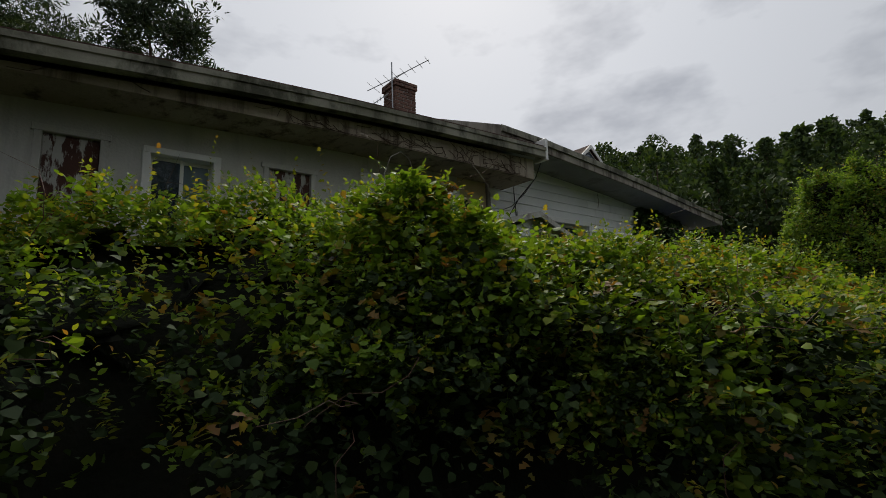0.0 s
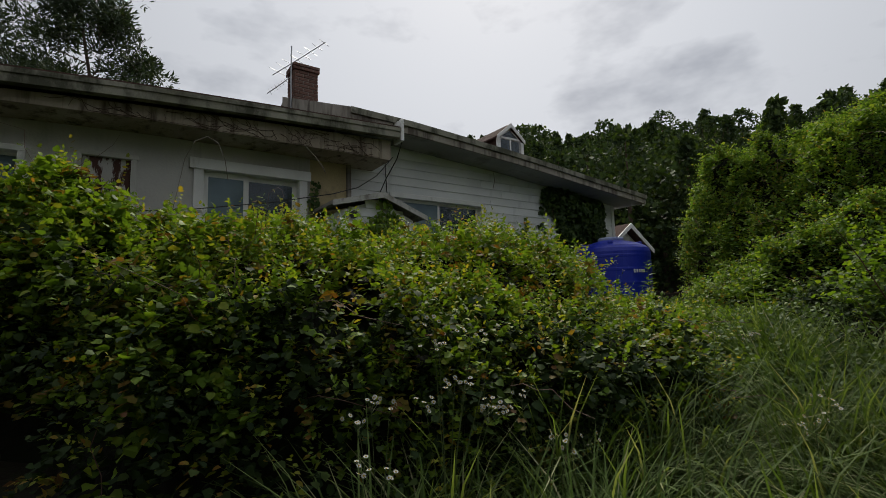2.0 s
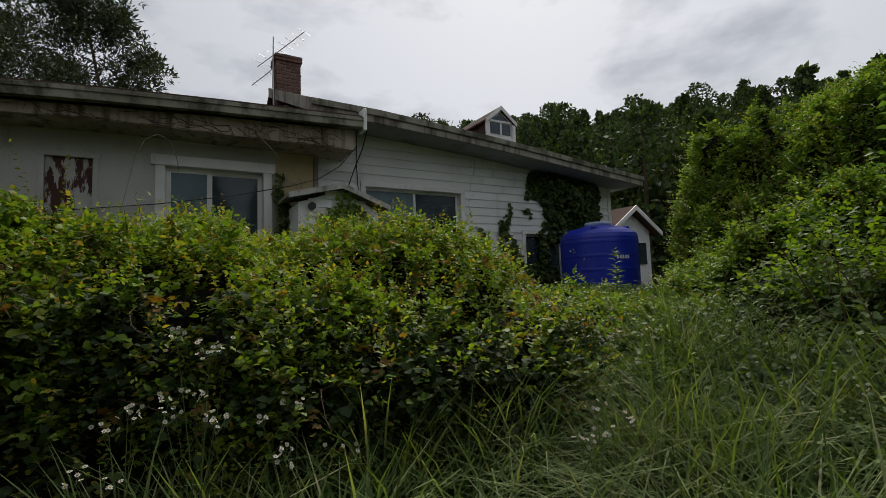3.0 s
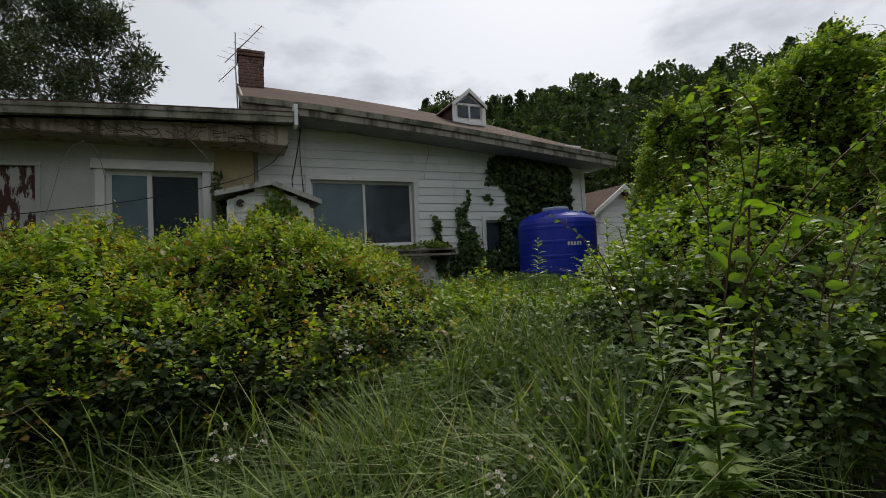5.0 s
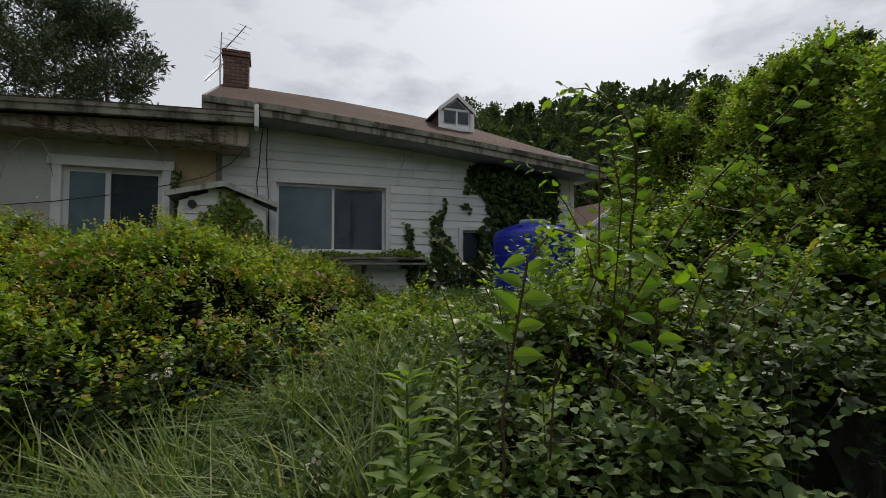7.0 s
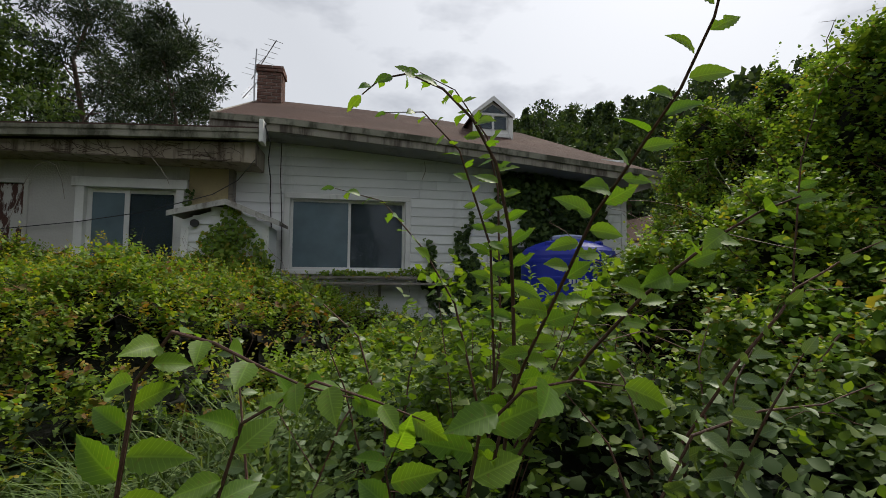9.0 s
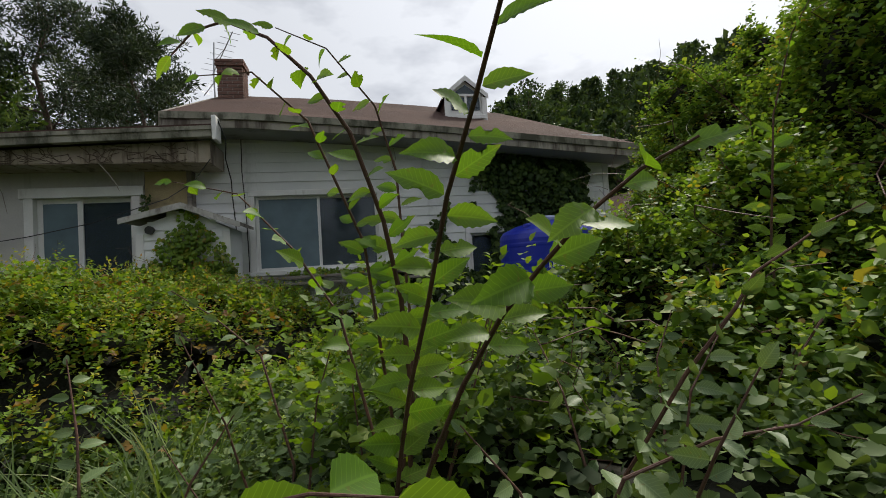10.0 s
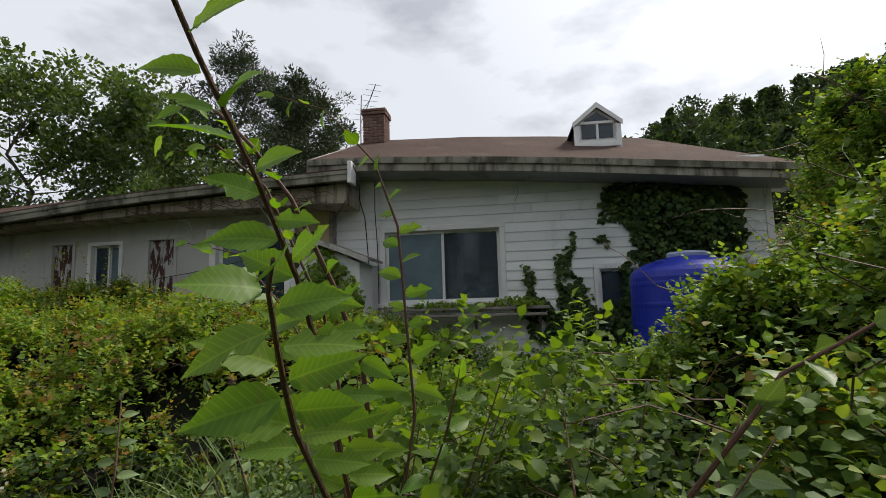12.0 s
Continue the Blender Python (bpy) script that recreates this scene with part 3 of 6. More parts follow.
part("edge_beam", edge_beam(), M_CONCRETE, wing, "stained concrete beam laced with bare vine stems")
part("end_cap", box(5.37, 5.43, Y_GUT - 0.05, Y_GUT + 0.2, 3.90, 4.24, 0.006), M_PAINT, wing, "white board end at the gutter")

# dormer on the main roof
DX, DY, DZ0, DZE, DZA = 9.48, 6.65, 4.80, 5.31, 5.62
dormer = thing("dormer", "small white gabled dormer with a two-pane window", "dormer", (DX, DY, DZ0), kind="structure")


def local_part(name, bm, material, parent, label="", smooth=False):
    bm.transform(Matrix.Translation(-Vector(parent.location)))
    return part(name, bm, material, parent, label, smooth)


HW = 0.37
local_part("front_wall", prism([(DX - HW, DZ0), (DX + HW, DZ0), (DX + HW, DZE - 0.05), (DX, DZA - 0.08), (DX - HW, DZE - 0.05)], DY + 0.05, DY + 0.11, "y"), M_PAINT, dormer)
local_part("side_wall", prism([(DY + 0.11, DZ0), (DY + 0.11, DZE - 0.05), (DY + 1.5, DZE - 0.05), (DY + 1.2, DZ0)], DX - HW, DX - HW + 0.06, "x"), M_ROOF, dormer, "brown-clad cheek")
local_part("side_wall", prism([(DY + 0.11, DZ0), (DY + 0.11, DZE - 0.05), (DY + 1.5, DZE - 0.05), (DY + 1.2, DZ0)], DX + HW - 0.06, DX + HW, "x"), M_ROOF, dormer, "brown-clad cheek")
for s in (-1, 1):
    bm = prism([(DX, DZA), (DX + s * (HW + 0.07), DZE - 0.06), (DX + s * (HW + 0.07), DZE - 0.10), (DX, DZA - 0.05)], DY - 0.02, DY + 1.9, "y")
    local_part("roof_slope", bm, M_ROOF, dormer)
    bm = prism([(DX, DZA + 0.005), (DX + s * (HW + 0.075), DZE - 0.05), (DX + s * (HW + 0.075), DZE - 0.14), (DX, DZA - 0.095)], DY - 0.04, DY - 0.021, "y")
    local_part("bargeboard", bm, M_PAINT, dormer)
    local_part("corner_board", box(DX + s * HW - 0.05, DX + s * HW + 0.05, DY + 0.0, DY + 0.049, DZ0 - 0.06, DZE - 0.1, 0.004), M_PAINT, dormer)
local_part("gable_pane", prism([(DX - 0.24, DZE - 0.02), (DX + 0.24, DZE - 0.02), (DX, DZA - 0.16)], DY + 0.03, DY + 0.047, "y"), M_GLASS_DARK, dormer, "dark triangular gable light")
local_part("rail", box(DX - 0.30, DX + 0.30, DY + 0.015, DY + 0.048, DZE - 0.08, DZE - 0.03, 0.003), M_PAINT, dormer)
local_part("sill", box(DX - 0.38, DX + 0.38, DY - 0.02, DY + 0.046, DZ0 - 0.02, DZ0 + 0.06, 0.004), M_PAINT, dormer)
for s in (-1, 1):
    local_part("pane", box(DX + s * 0.15 - 0.13, DX + s * 0.15 + 0.13, DY + 0.025, DY + 0.047, DZ0 + 0.16, DZE - 0.10), M_GLASS_DARK, dormer, "dark window pane")
local_part("mullion", box(DX - 0.022, DX + 0.022, DY + 0.012, DY + 0.048, DZ0 + 0.06, DZE - 0.08, 0.003), M_PAINT, dormer)


# ---- windows and doors in the house walls ----
def framed(name, hole, y, depth, label, outer=0.075, sashes=(), mullion=0.05, sill=True, head=0.0, category="window"):
    """A framed opening: boards round it, sliding sashes each with its glass."""
    x0, x1, z0, z1 = hole
    w = thing(name, label, category, ((x0 + x1) / 2, y, z0), kind="structure")
    local_part("jamb", box(x0 - outer, x0 + 0.02, y - 0.035, y + depth, z0, z1, 0.004), M_PAINT, w)
    local_part("jamb", box(x1 - 0.02, x1 + outer, y - 0.035, y + depth, z0, z1, 0.004), M_PAINT, w)
    local_part("head", box(x0 - outer - head, x1 + outer + head, y - 0.04 - head * 0.3, y + depth, z1 - 0.015, z1 + outer + head * 0.6, 0.004), M_PAINT, w)
    local_part("sill", box(x0 - outer - 0.02, x1 + outer + 0.02, y - (0.09 if sill else 0.03), y + depth, z0 - 0.06, z0 + 0.012, 0.006), M_PAINT, w)
    for k, (a, b, glass, glabel) in enumerate(sashes):
        yy = y + 0.06 + 0.035 * (k % 2)
        sash = local_part("sash", box(a, a + mullion, yy, yy + 0.03, z0 + 0.013, z1 - 0.016, 0.003), M_PAINT, w)
        bm = box(b - mullion, b, yy, yy + 0.03, z0 + 0.013, z1 - 0.016, 0.003)
        box(a + mullion, b - mullion, yy + 0.001, yy + 0.029, z0 + 0.013, z0 + 0.013 + mullion, bm=bm)
        box(a + mullion, b - mullion, yy + 0.001, yy + 0.029, z1 - 0.016 - mullion, z1 - 0.016, bm=bm)
        local_part("sash_rails", bm, M_PAINT, w)
        g = local_part("pane", box(a + mullion, b - mullion, yy + 0.011, yy + 0.018, z0 + 0.013 + mullion, z1 - 0.016 - mullion), glass, w, glabel)
        g.visible_shadow = False
    return w


framed("window_1", MAIN_WIN, Y_MAIN, 0.16, "wide white-framed sliding window with hazy and dark panes", 0.07,
       [(5.71, 6.70, M_GLASS_PALE, "hazy grey-green pane"), (6.60, 7.62, M_GLASS_DARK, "dark pane")], 0.045)
framed("window_2", SIDE_WIN, Y_MAIN, 0.16, "small white-framed window half hidden by ivy", 0.07, [(9.16, 10.18, M_GLASS_DARK, "dark pane")], 0.04)
framed("door_1", SLIDER, Y_WING, 0.16, "white-framed sliding glass door with dusty panes", 0.10,
       [(2.75, 3.34, M_GLASS_PALE, "dusty grey pane"), (3.25, 4.03, M_GLASS_DARK, "dark pane")], 0.07, False, 0.05, "door")
framed("window_3", LEFT_WIN, Y_WING, 0.16, "small white window with two dark panes", 0.05, [(0.31, 0.62, M_GLASS_DARK, "dark pane"), (0.59, 0.89, M_GLASS_PALE, "pale dusty pane")], 0.035)


def boarded(name, hole, y, label):
    x0, x1, z0, z1 = hole
    d = thing(name, label, "door" if z1 - z0 > 1.4 else "window", ((x0 + x1) / 2, y, z0), kind="structure")
    for a, b in ((x0 - 0.03, x0 + 0.03), (x1 - 0.03, x1 + 0.03)):
        local_part("jamb", box(a, b, y - 0.02, y + 0.14, z0, z1, 0.004), M_PLASTER, d)
    local_part("head", box(x0 - 0.05, x1 + 0.05, y - 0.025, y + 0.14, z1 - 0.01, z1 + 0.05, 0.004), M_PLASTER, d)
    local_part("panel", box(x0 + 0.031, x1 - 0.031, y + 0.03, y + 0.06, z0, z1 - 0.012, 0.004), M_RUST, d, "rust-brown panel under peeling white paint")
    return d


boarded("door_2", SHUTTER, Y_WING, "narrow door, its white paint peeling off rust-brown metal")
boarded("window_4", BOARDED, Y_WING, "boarded window with rust-brown peeling panel")

# ledge below the main window
ledge = thing("window_ledge", "grey weathered wooden ledge overgrown with weeds under the window", "ledge", (6.9, 5.45, 1.85), kind="structure")
local_part("plank", box(5.75, 8.35, 5.28, 5.50, 1.90, 1.945, 0.008), M_DEADWOOD, ledge)
local_part("plank", box(6.1, 8.3, 5.22, 5.44, 1.80, 1.842, 0.008), M_DEADWOOD, ledge)
for bx in (6.2, 7.2, 8.2):
    local_part("bracket", prism([(5.575, 1.56), (5.575, 1.80), (5.26, 1.80)], bx - 0.02, bx + 0.02, "x"), M_DEADWOOD, ledge)

# corner board at the right end
tagged(part("trim_corner", box(X_RIGHT - 0.08, X_RIGHT + 0.025, Y_MAIN - 0.035, Y_MAIN + 0.1, Z_BASE, 3.66, 0.004), M_PAINT), "white corner board at the end of the siding", "trim", kind="structure")

# ---- chimney and aerial ----
CX0, CX1, CY0, CY1, CZ1 = 4.66, 5.16, 7.78, 8.24, 6.40
chimney = thing("chimney", "narrow red brick chimney with a corbelled top", "chimney", (CX0, CY0, 4.3), kind="structure")
local_part("core", box(CX0 + 0.012, CX1 - 0.012, CY0 + 0.012, CY1 - 0.012, 4.3, CZ1 - 0.02), M_MORTAR, chimney)


def aerial():
    a = thing("tv_aerial", "old aluminium television aerial strapped to the chimney", "aerial", (4.64, 8.0, 4.6))
    local_part("mast", tube([(4.62, 7.82, 4.85), (4.60, 7.80, 6.0), (4.62, 7.84, 6.74)], 0.014, 8), M_ALU, a)
    for (p0, p1, count, half, label) in (((5.12, 7.25, 6.68), (4.40, 8.45, 6.32), 8, 0.24, "upper boom"), ((4.74, 7.98, 6.24), (4.26, 8.30, 5.82), 9, 0.10, "lower boom")):
        p0, p1 = Vector(p0), Vector(p1)
        boom = local_part("boom", tube([p0, (p0 + p1) / 2 + Vector((0, 0, -0.008)), p1], 0.010, 6), M_ALU, a)
        side = (p1 - p0).cross(Vector((0, 0, 1))).normalized()
        for k in range(count):
            c = p0.lerp(p1, (k + 0.15) / count)
            h = half * (0.62 + 0.5 * k / count)
            tilt = Vector((0, 0, 0.03 * math.sin(3.1 * k)))
            e = tube([c - side * h - tilt, c + side * h + tilt], 0.005, 5)
            e.transform(Matrix.Translation(-Vector(a.location)))
            part("element", e, M_ALU, boom)
        local_part("strut", tube([p0.lerp(p1, 0.35) - Vector((0, 0, 0.01)), Vector((4.61, 7.82, p0.z - 0.34))], 0.006, 5), M_ALU, a)
    return a


aerial()


# ---- small pump shed against the wall ----
def pump_shed():
    s = thing("pump_shed", "small white clapboard shed with gable roof and round vent", "shed", (4.97, 4.7, 0.9))
    x0, x1, y0, y1, zb = 4.38, 5.55, 4.70, 5.36, 0.9
    local_part("body", prism([(x0, zb), (x1, zb), (x1, 2.66), (4.98, 2.93), (x0, 2.72)], y0, y1, "y"), M_SIDING, s)
    for (xa, za, xb, zb2) in ((4.22, 2.83, 4.985, 3.02), (5.72, 2.725, 4.985, 3.02)):
        local_part("roof_slope", prism([(xa, za), (xb, zb2), (xb, zb2 - 0.05), (xa, za - 0.045)], y0 - 0.13, y1 + 0.03, "y"), M_FASCIA, s, "grey-white roof board")
        d = 0.012
        local_part("bargeboard", prism([(xa, za - 0.002), (xb, zb2 - 0.002), (xb, zb2 - 0.085), (xa, za - 0.075)], y0 - 0.16, y0 - 0.131, "y"), M_GREYPAINT, s, "flaking grey-white bargeboard")
    for a, b in ((x0 - 0.01, x0 + 0.09), (x1 - 0.09, x1 + 0.01)):
        local_part("corner_board", box(a, b, y0 - 0.028, y0 - 0.003, 0.95, 2.62, 0.004), M_PAINT, s)
    bm = lathe([(0.045, 0), (0.055, 0.0), (0.055, 0.05), (0.045, 0.05)], 16)
    bm.transform(Matrix.Translation((4.56, y0 - 0.03, 2.67)) @ Matrix.Rotation(radians(90), 4, "X"))
    local_part("vent", bm, M_CABLE, s, "round black vent")
    z = 1.0
    while z < 2.86:
        w0, w1 = (x0 + 0.09, x1 - 0.09) if z < 2.5 else (4.98 - (2.93 - z) * 1.9 + 0.04, 4.98 + (2.93 - z) * 1.6 - 0.03)
        w0, w1 = max(w0, x0 + 0.09), min(w1, x1 - 0.09)
        if w1 - w0 > 0.15:
            local_part("board", prism([(y0 - 0.002, z), (y0 - 0.022, z), (y0 - 0.006, z + 0.125), (y0 - 0.002, z + 0.125)], w0, w1, "x"), M_SIDING, s)
        z += 0.128
    return s


pump_shed()


# ---- blue water tank ----
def water_tank():
    t = thing("water_tank", "large blue plastic water tank with a dusty domed top", "water tank", (10.09, 4.51, 0.95))
    r = 0.725
    prof = [(r - 0.05, 0.95), (r, 1.0)]
    for k in range(5):
        z = 1.12 + 0.26 * k
        prof += [(r, z), (r + 0.004, z + 0.02), (r + 0.004, z + 0.05), (r, z + 0.07)]
    prof += [(r, 2.28), (r - 0.02, 2.35), (r - 0.07, 2.4)]
    local_part("body", lathe(prof, 56, centre=(10.09, 4.51)), M_TANK, t, smooth=False)
    local_part("dome", lathe([(r - 0.072, 2.401), (r - 0.22, 2.47), (r - 0.42, 2.525), (0.25, 2.54), (0.24, 2.542)], 48, centre=(10.09, 4.51)), M_TANK, t)
    local_part("lid", lathe([(0.245, 2.543), (0.25, 2.58), (0.23, 2.605), (0.06, 2.625)], 32, centre=(10.09, 4.51)), M_TANKTOP, t, "dusty pale lid")
    for k in range(4):
        a = radians(35 + 90 * k)
        bm = box(-0.06, 0.06, -0.05, 0.05, 2.41, 2.495, 0.02)
        bm.transform(Matrix.Translation((10.09 + 0.52 * math.cos(a), 4.51 + 0.52 * math.sin(a), 0)) @ Matrix.Rotation(a, 4, "Z"))
        local_part("lug", bm, M_TANK, t)
    for k in range(5):
        a = radians(-112 + 4.4 * k)
        bm = box(-0.018, 0.018, -0.004, 0.004, 1.86, 1.925)
        bm.transform(Matrix.Translation((10.09 + (r + 0.002) * math.cos(a), 4.51 + (r + 0.002) * math.sin(a), 0)) @ Matrix.Rotation(a + radians(90), 4, "Z"))
        local_part("lettering", bm, M_PAINT, t, "faded white lettering")
    return t


water_tank()


# ---- white outbuilding beyond the house ----
def outbuilding():
    s = thing("outbuilding", "white clapboard outbuilding with a gable roof", "shed", (14.0, 7.8, 0.9))
    x0, x1, y0, y1 = 13.17, 14.82, 6.9, 9.2
    local_part("body", prism([(x0, 0.9), (x1, 0.9), (x1, 2.85), ((x0 + x1) / 2, 3.38), (x0, 2.85)], y0, y1, "y"), M_SIDING, s)
    for sg in (-1, 1):
        xm, xe = (x0 + x1) / 2, (x0 + x1) / 2 + sg * 1.05
        local_part("roof_slope", prism([(xm, 3.52), (xe, 2.80), (xe, 2.74), (xm, 3.45)], y0 - 0.25, y1 + 0.2, "y"), M_ROOF, s, "brown roof slope")
        local_part("bargeboard", prism([(xm, 3.53), (xe, 2.81), (xe, 2.69), (xm, 3.39)], y0 - 0.28, y0 - 0.251, "y"), M_PAINT, s)
    win = local_part("window", box(14.22, 14.62, y0 - 0.03, y0 - 0.002, 1.9, 2.5), M_GLASS_DARK, s, "dark window")
    for k in range(14):
        z = 1.0 + 0.14 * k
        local_part("board", prism([(y0 - 0.002, z), (y0 - 0.02, z), (y0 - 0.006, z + 0.135), (y0 - 0.002, z + 0.135)], x0 + 0.02, 14.20, "x"), M_SIDING, s)
    return s


outbuilding()


# ---- cables ----
def cable(points, r, label):
    tagged(part("cable", tube(points, r, 5), M_CABLE), label, "cable")


cable([(5.42, 4.80, 4.22), (5.50, 4.90, 3.95), (5.46, 5.0, 3.70), (5.44, 5.35, 3.45), (5.40, 5.55, 3.2), (5.46, 5.56, 2.3), (5.47, 5.56, 1.2)], 0.009, "black cable hanging from the gutter end down the siding")
cable([(5.56, 5.54, 4.12), (5.55, 5.56, 3.6), (5.585, 5.56, 3.0), (5.60, 5.555, 2.2), (5.58, 5.56, 1.1)], 0.008, "black cable running down the white siding")
cable([(5.30, 4.84, 3.66), (5.05, 4.9, 3.35), (4.72, 4.85, 3.12), (4.30, 4.75, 2.96), (3.6, 5.2, 2.86), (2.7, 5.36, 2.72), (1.6, 5.40, 2.58)], 0.007, "thin black cable slung across the wall")


# ---- vegetation ----
def scatter_field(n, x0, x1, y0, y1, keep):
    x, y = RNG.uniform(x0, x1, n), RNG.uniform(y0, y1, n)
    k = keep(x, y)
    return x[k], y[k]


front_y = lerp_table([(-8, 3.2), (-2, 2.6), (0, 2.2), (1, 1.8), (1.35, 1.6), (1.7, 1.22), (2, 0.85), (2.6, 0.5), (3, 0.36), (4, 0.16), (5, -0.1), (5.6, 0.3), (6.2, 0.85), (6.6, 1.5), (7.0, 2.3), (7.4, 3.2), (8.6, 3.9), (9.2, 4.2)])
edge_top = lerp_table([(-8, 1.8), (0, 1.55), (1, 1.5), (2, 1.42), (3, 1.22), (4, 1.15), (5.1, 1.15), (5.8, 1.05), (6.8, 0.95), (9.2, 0.98)])
back_top = lerp_table([(-8, 2.5), (-0.5, 2.22), (0.3, 2.28), (0.9, 2.42), (1.45, 2.42), (1.75, 2.12), (2.05, 1.95), (2.4, 2.02), (3.0, 2.16), (3.7, 1.92), (4.4, 2.02), (5.0, 2.04), (5.8, 1.86), (6.4, 1.70), (7.0, 1.55), (7.5, 1.32), (8.0, 1.10), (9.2, 1.15)])


def thicket_top(x, y):
    d = y - front_y(x) + 0.16 * wavy(x, y, 2.6, 1.0)
    e = edge_top(x) + (back_top(x) - edge_top(x)) * smooth01(d / np.interp(x, [1.6, 3.0], [1.5, 2.0]))
    e = e + 0.16 * wavy(x, y, 2.2, 4.0) + 0.11 * wavy(x, y, 5.6, 9.0) + 0.05 * wavy(x, y, 13.0, 2.0)
    g = ground_z(x, y)
    roll = np.sqrt(np.clip(1 - (1 - np.clip(d / 0.45, 0, 1)) ** 2, 0, 1))
    return np.where(d > 0, g + (e - g) * roll, g - 0.2)


MOUNDS = [(11.6, 2.5, 1.2, 1.25, 4.1), (12.1, 0.9, 1.9, 1.7, 4.4), (11.4, -0.9, 1.5, 1.4, 3.9), (10.6, 1.4, 0.95, 1.0, 2.8), (9.85, 0.4, 0.95, 1.0, 2.5),
          (9.4, -0.75, 0.85, 0.85, 1.85), (9.35, 0.9, 0.75, 0.8, 2.3), (9.1, 1.7, 0.8, 0.85, 1.72), (10.5, -1.9, 1.4, 1.1, 2.6), (8.8, 0.5, 0.6, 0.7, 1.6), (10.75, 2.1, 0.75, 0.8, 3.0), (9.05, -0.55, 0.65, 0.6, 1.7)]


def bush_top(x, y):
    top = ground_z(x, y) - 0.3
    for cx, cy, rx, ry, z in MOUNDS:
        q = ((x - cx) / rx) ** 2 + ((y - cy) / ry) ** 2 + 0.22 * wavy(x, y, 2.5, cx)
        g = ground_z(cx, cy)
        top = np.maximum(top, np.where(q < 1, g + (z - g) * np.clip(1 - q, 0, 1) ** 0.42, -9))
    return top + 0.25 * wavy(x, y, 3.1, 3.0) + 0.13 * wavy(x, y, 7.0, 8.0)


def slope_of(f, x, y, e=0.06):
    gx, gy = (f(x + e, y) - f(x - e, y)) / (2 * e), (f(x, y + e) - f(x, y - e)) / (2 * e)
    return unit(np.stack([-gx, -gy, np.ones_like(gx)], -1)), np.sqrt(1 + np.minimum(gx * gx + gy * gy, 120))


def sprig_leaves(P, D, L, count, size, shape, material, name, droop=0.25, up=1.0):
    """Leafy sprigs: each a short run of leaves left and right of its own line."""
    k = len(P)
    side = unit(np.cross(D, RNG.normal(size=(k, 3)) * 0.35 + np.array([0, 0, 1.0])))
    pos, axes, face, sz = [], [], [], []
    for j in range(count):
        u = (j + 0.7) / count
        sg = 1 if j % 2 else -1
        c = P + D * (L * u)[:, None] + np.array([0, 0, -1.0]) * (L * droop * u * u)[:, None]
        ax = side * sg * RNG.uniform(0.5, 1.1, (k, 1)) + D * RNG.uniform(0.25, 0.8, (k, 1)) + RNG.normal(size=(k, 3)) * 0.28
        if j == count - 1:
            ax = D + RNG.normal(size=(k, 3)) * 0.2
        ax[:, 2] -= 0.22
        pos.append(c)
        axes.append(ax)
        face.append(unit(np.array([0, 0, up]) + RNG.normal(size=(k, 3)) * 0.42))
        sz.append(size * RNG.uniform(0.6, 1.3, k) * (1.05 - 0.4 * u))
    return leaves_mesh(name, np.concatenate(pos), np.concatenate(axes), np.concatenate(face), np.concatenate(sz), shape, material)


def on_mound(f, x0, x1, y0, y1, n, clump=2.4, seed=5.0, thin=0.0, keep=None, tall=None):
    """Spots over a mound, as dense on its steep faces as on its top, gathered in clumps with gaps between."""
    m = n * 9
    x, y = RNG.uniform(x0, x1, m), RNG.uniform(y0, y1, m)
    nrm, area = slope_of(f, x, y)
    z = f(x, y)
    g = ground_z(x, y)
    steep = np.sqrt(np.maximum(1 - nrm[:, 2] ** 2, 0))
    drop = RNG.uniform(-0.5, 0.5, m) * np.minimum(0.12 * steep / np.maximum(nrm[:, 2], 0.12), 0.7)
    gap = 0.62 + 0.75 * wavy(x * 1.0 + 0.4 * z, y + 0.9 * (z + drop), clump, seed)
    t = 1.1 if tall is None else tall(x)
    high = np.clip((z + drop - g - 0.45 * t) / (0.5 * t), 0, 1)
    ok = (z > g + 0.05) & (RNG.uniform(0, 1, m) < area / 9.0 * np.clip(gap, 0.08, 1) * (1 - thin * (1 - high)) * 2.0)
    if keep is not None:
        ok &= keep(x, y, z)
    x, y, z, nrm, drop = x[ok][:n], y[ok][:n], z[ok][:n], nrm[ok][:n], drop[ok][:n]
    return np.stack([x, y, z + drop], -1), nrm


def leafy_cover(parent, f, area, sets, thin=0.0, keep=None, tall=None):
    for name, n, count, length, size, shape, mat, lift in sets:
        P, nrm = on_mound(f, *area, n, seed=RNG.uniform(0, 20), thin=thin, keep=keep, tall=tall)
        k = len(P)
        D = unit(nrm * RNG.uniform(0.3, 0.9, (k, 1)) + np.array([0, 0, lift]) + RNG.normal(size=(k, 3)) * 0.45)
        L = length * RNG.uniform(0.5, 1.4, k)
        P = P - nrm * RNG.uniform(0.0, 0.22, k)[:, None] - D * (L * 0.35)[:, None]
        ob = link(name, sprig_leaves(P, D, L, count, size, shape, mat, name), mat, parent)
        ob.location = -parent.location
        tagged(ob, kind="stuff")


# dark sheet sunk below the leaves, so their gaps show painted shade
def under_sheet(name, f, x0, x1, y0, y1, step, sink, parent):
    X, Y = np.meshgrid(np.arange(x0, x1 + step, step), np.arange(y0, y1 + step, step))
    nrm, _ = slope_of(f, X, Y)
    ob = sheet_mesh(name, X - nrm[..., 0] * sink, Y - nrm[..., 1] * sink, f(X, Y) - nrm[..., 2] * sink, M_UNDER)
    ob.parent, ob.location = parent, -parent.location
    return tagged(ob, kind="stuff")


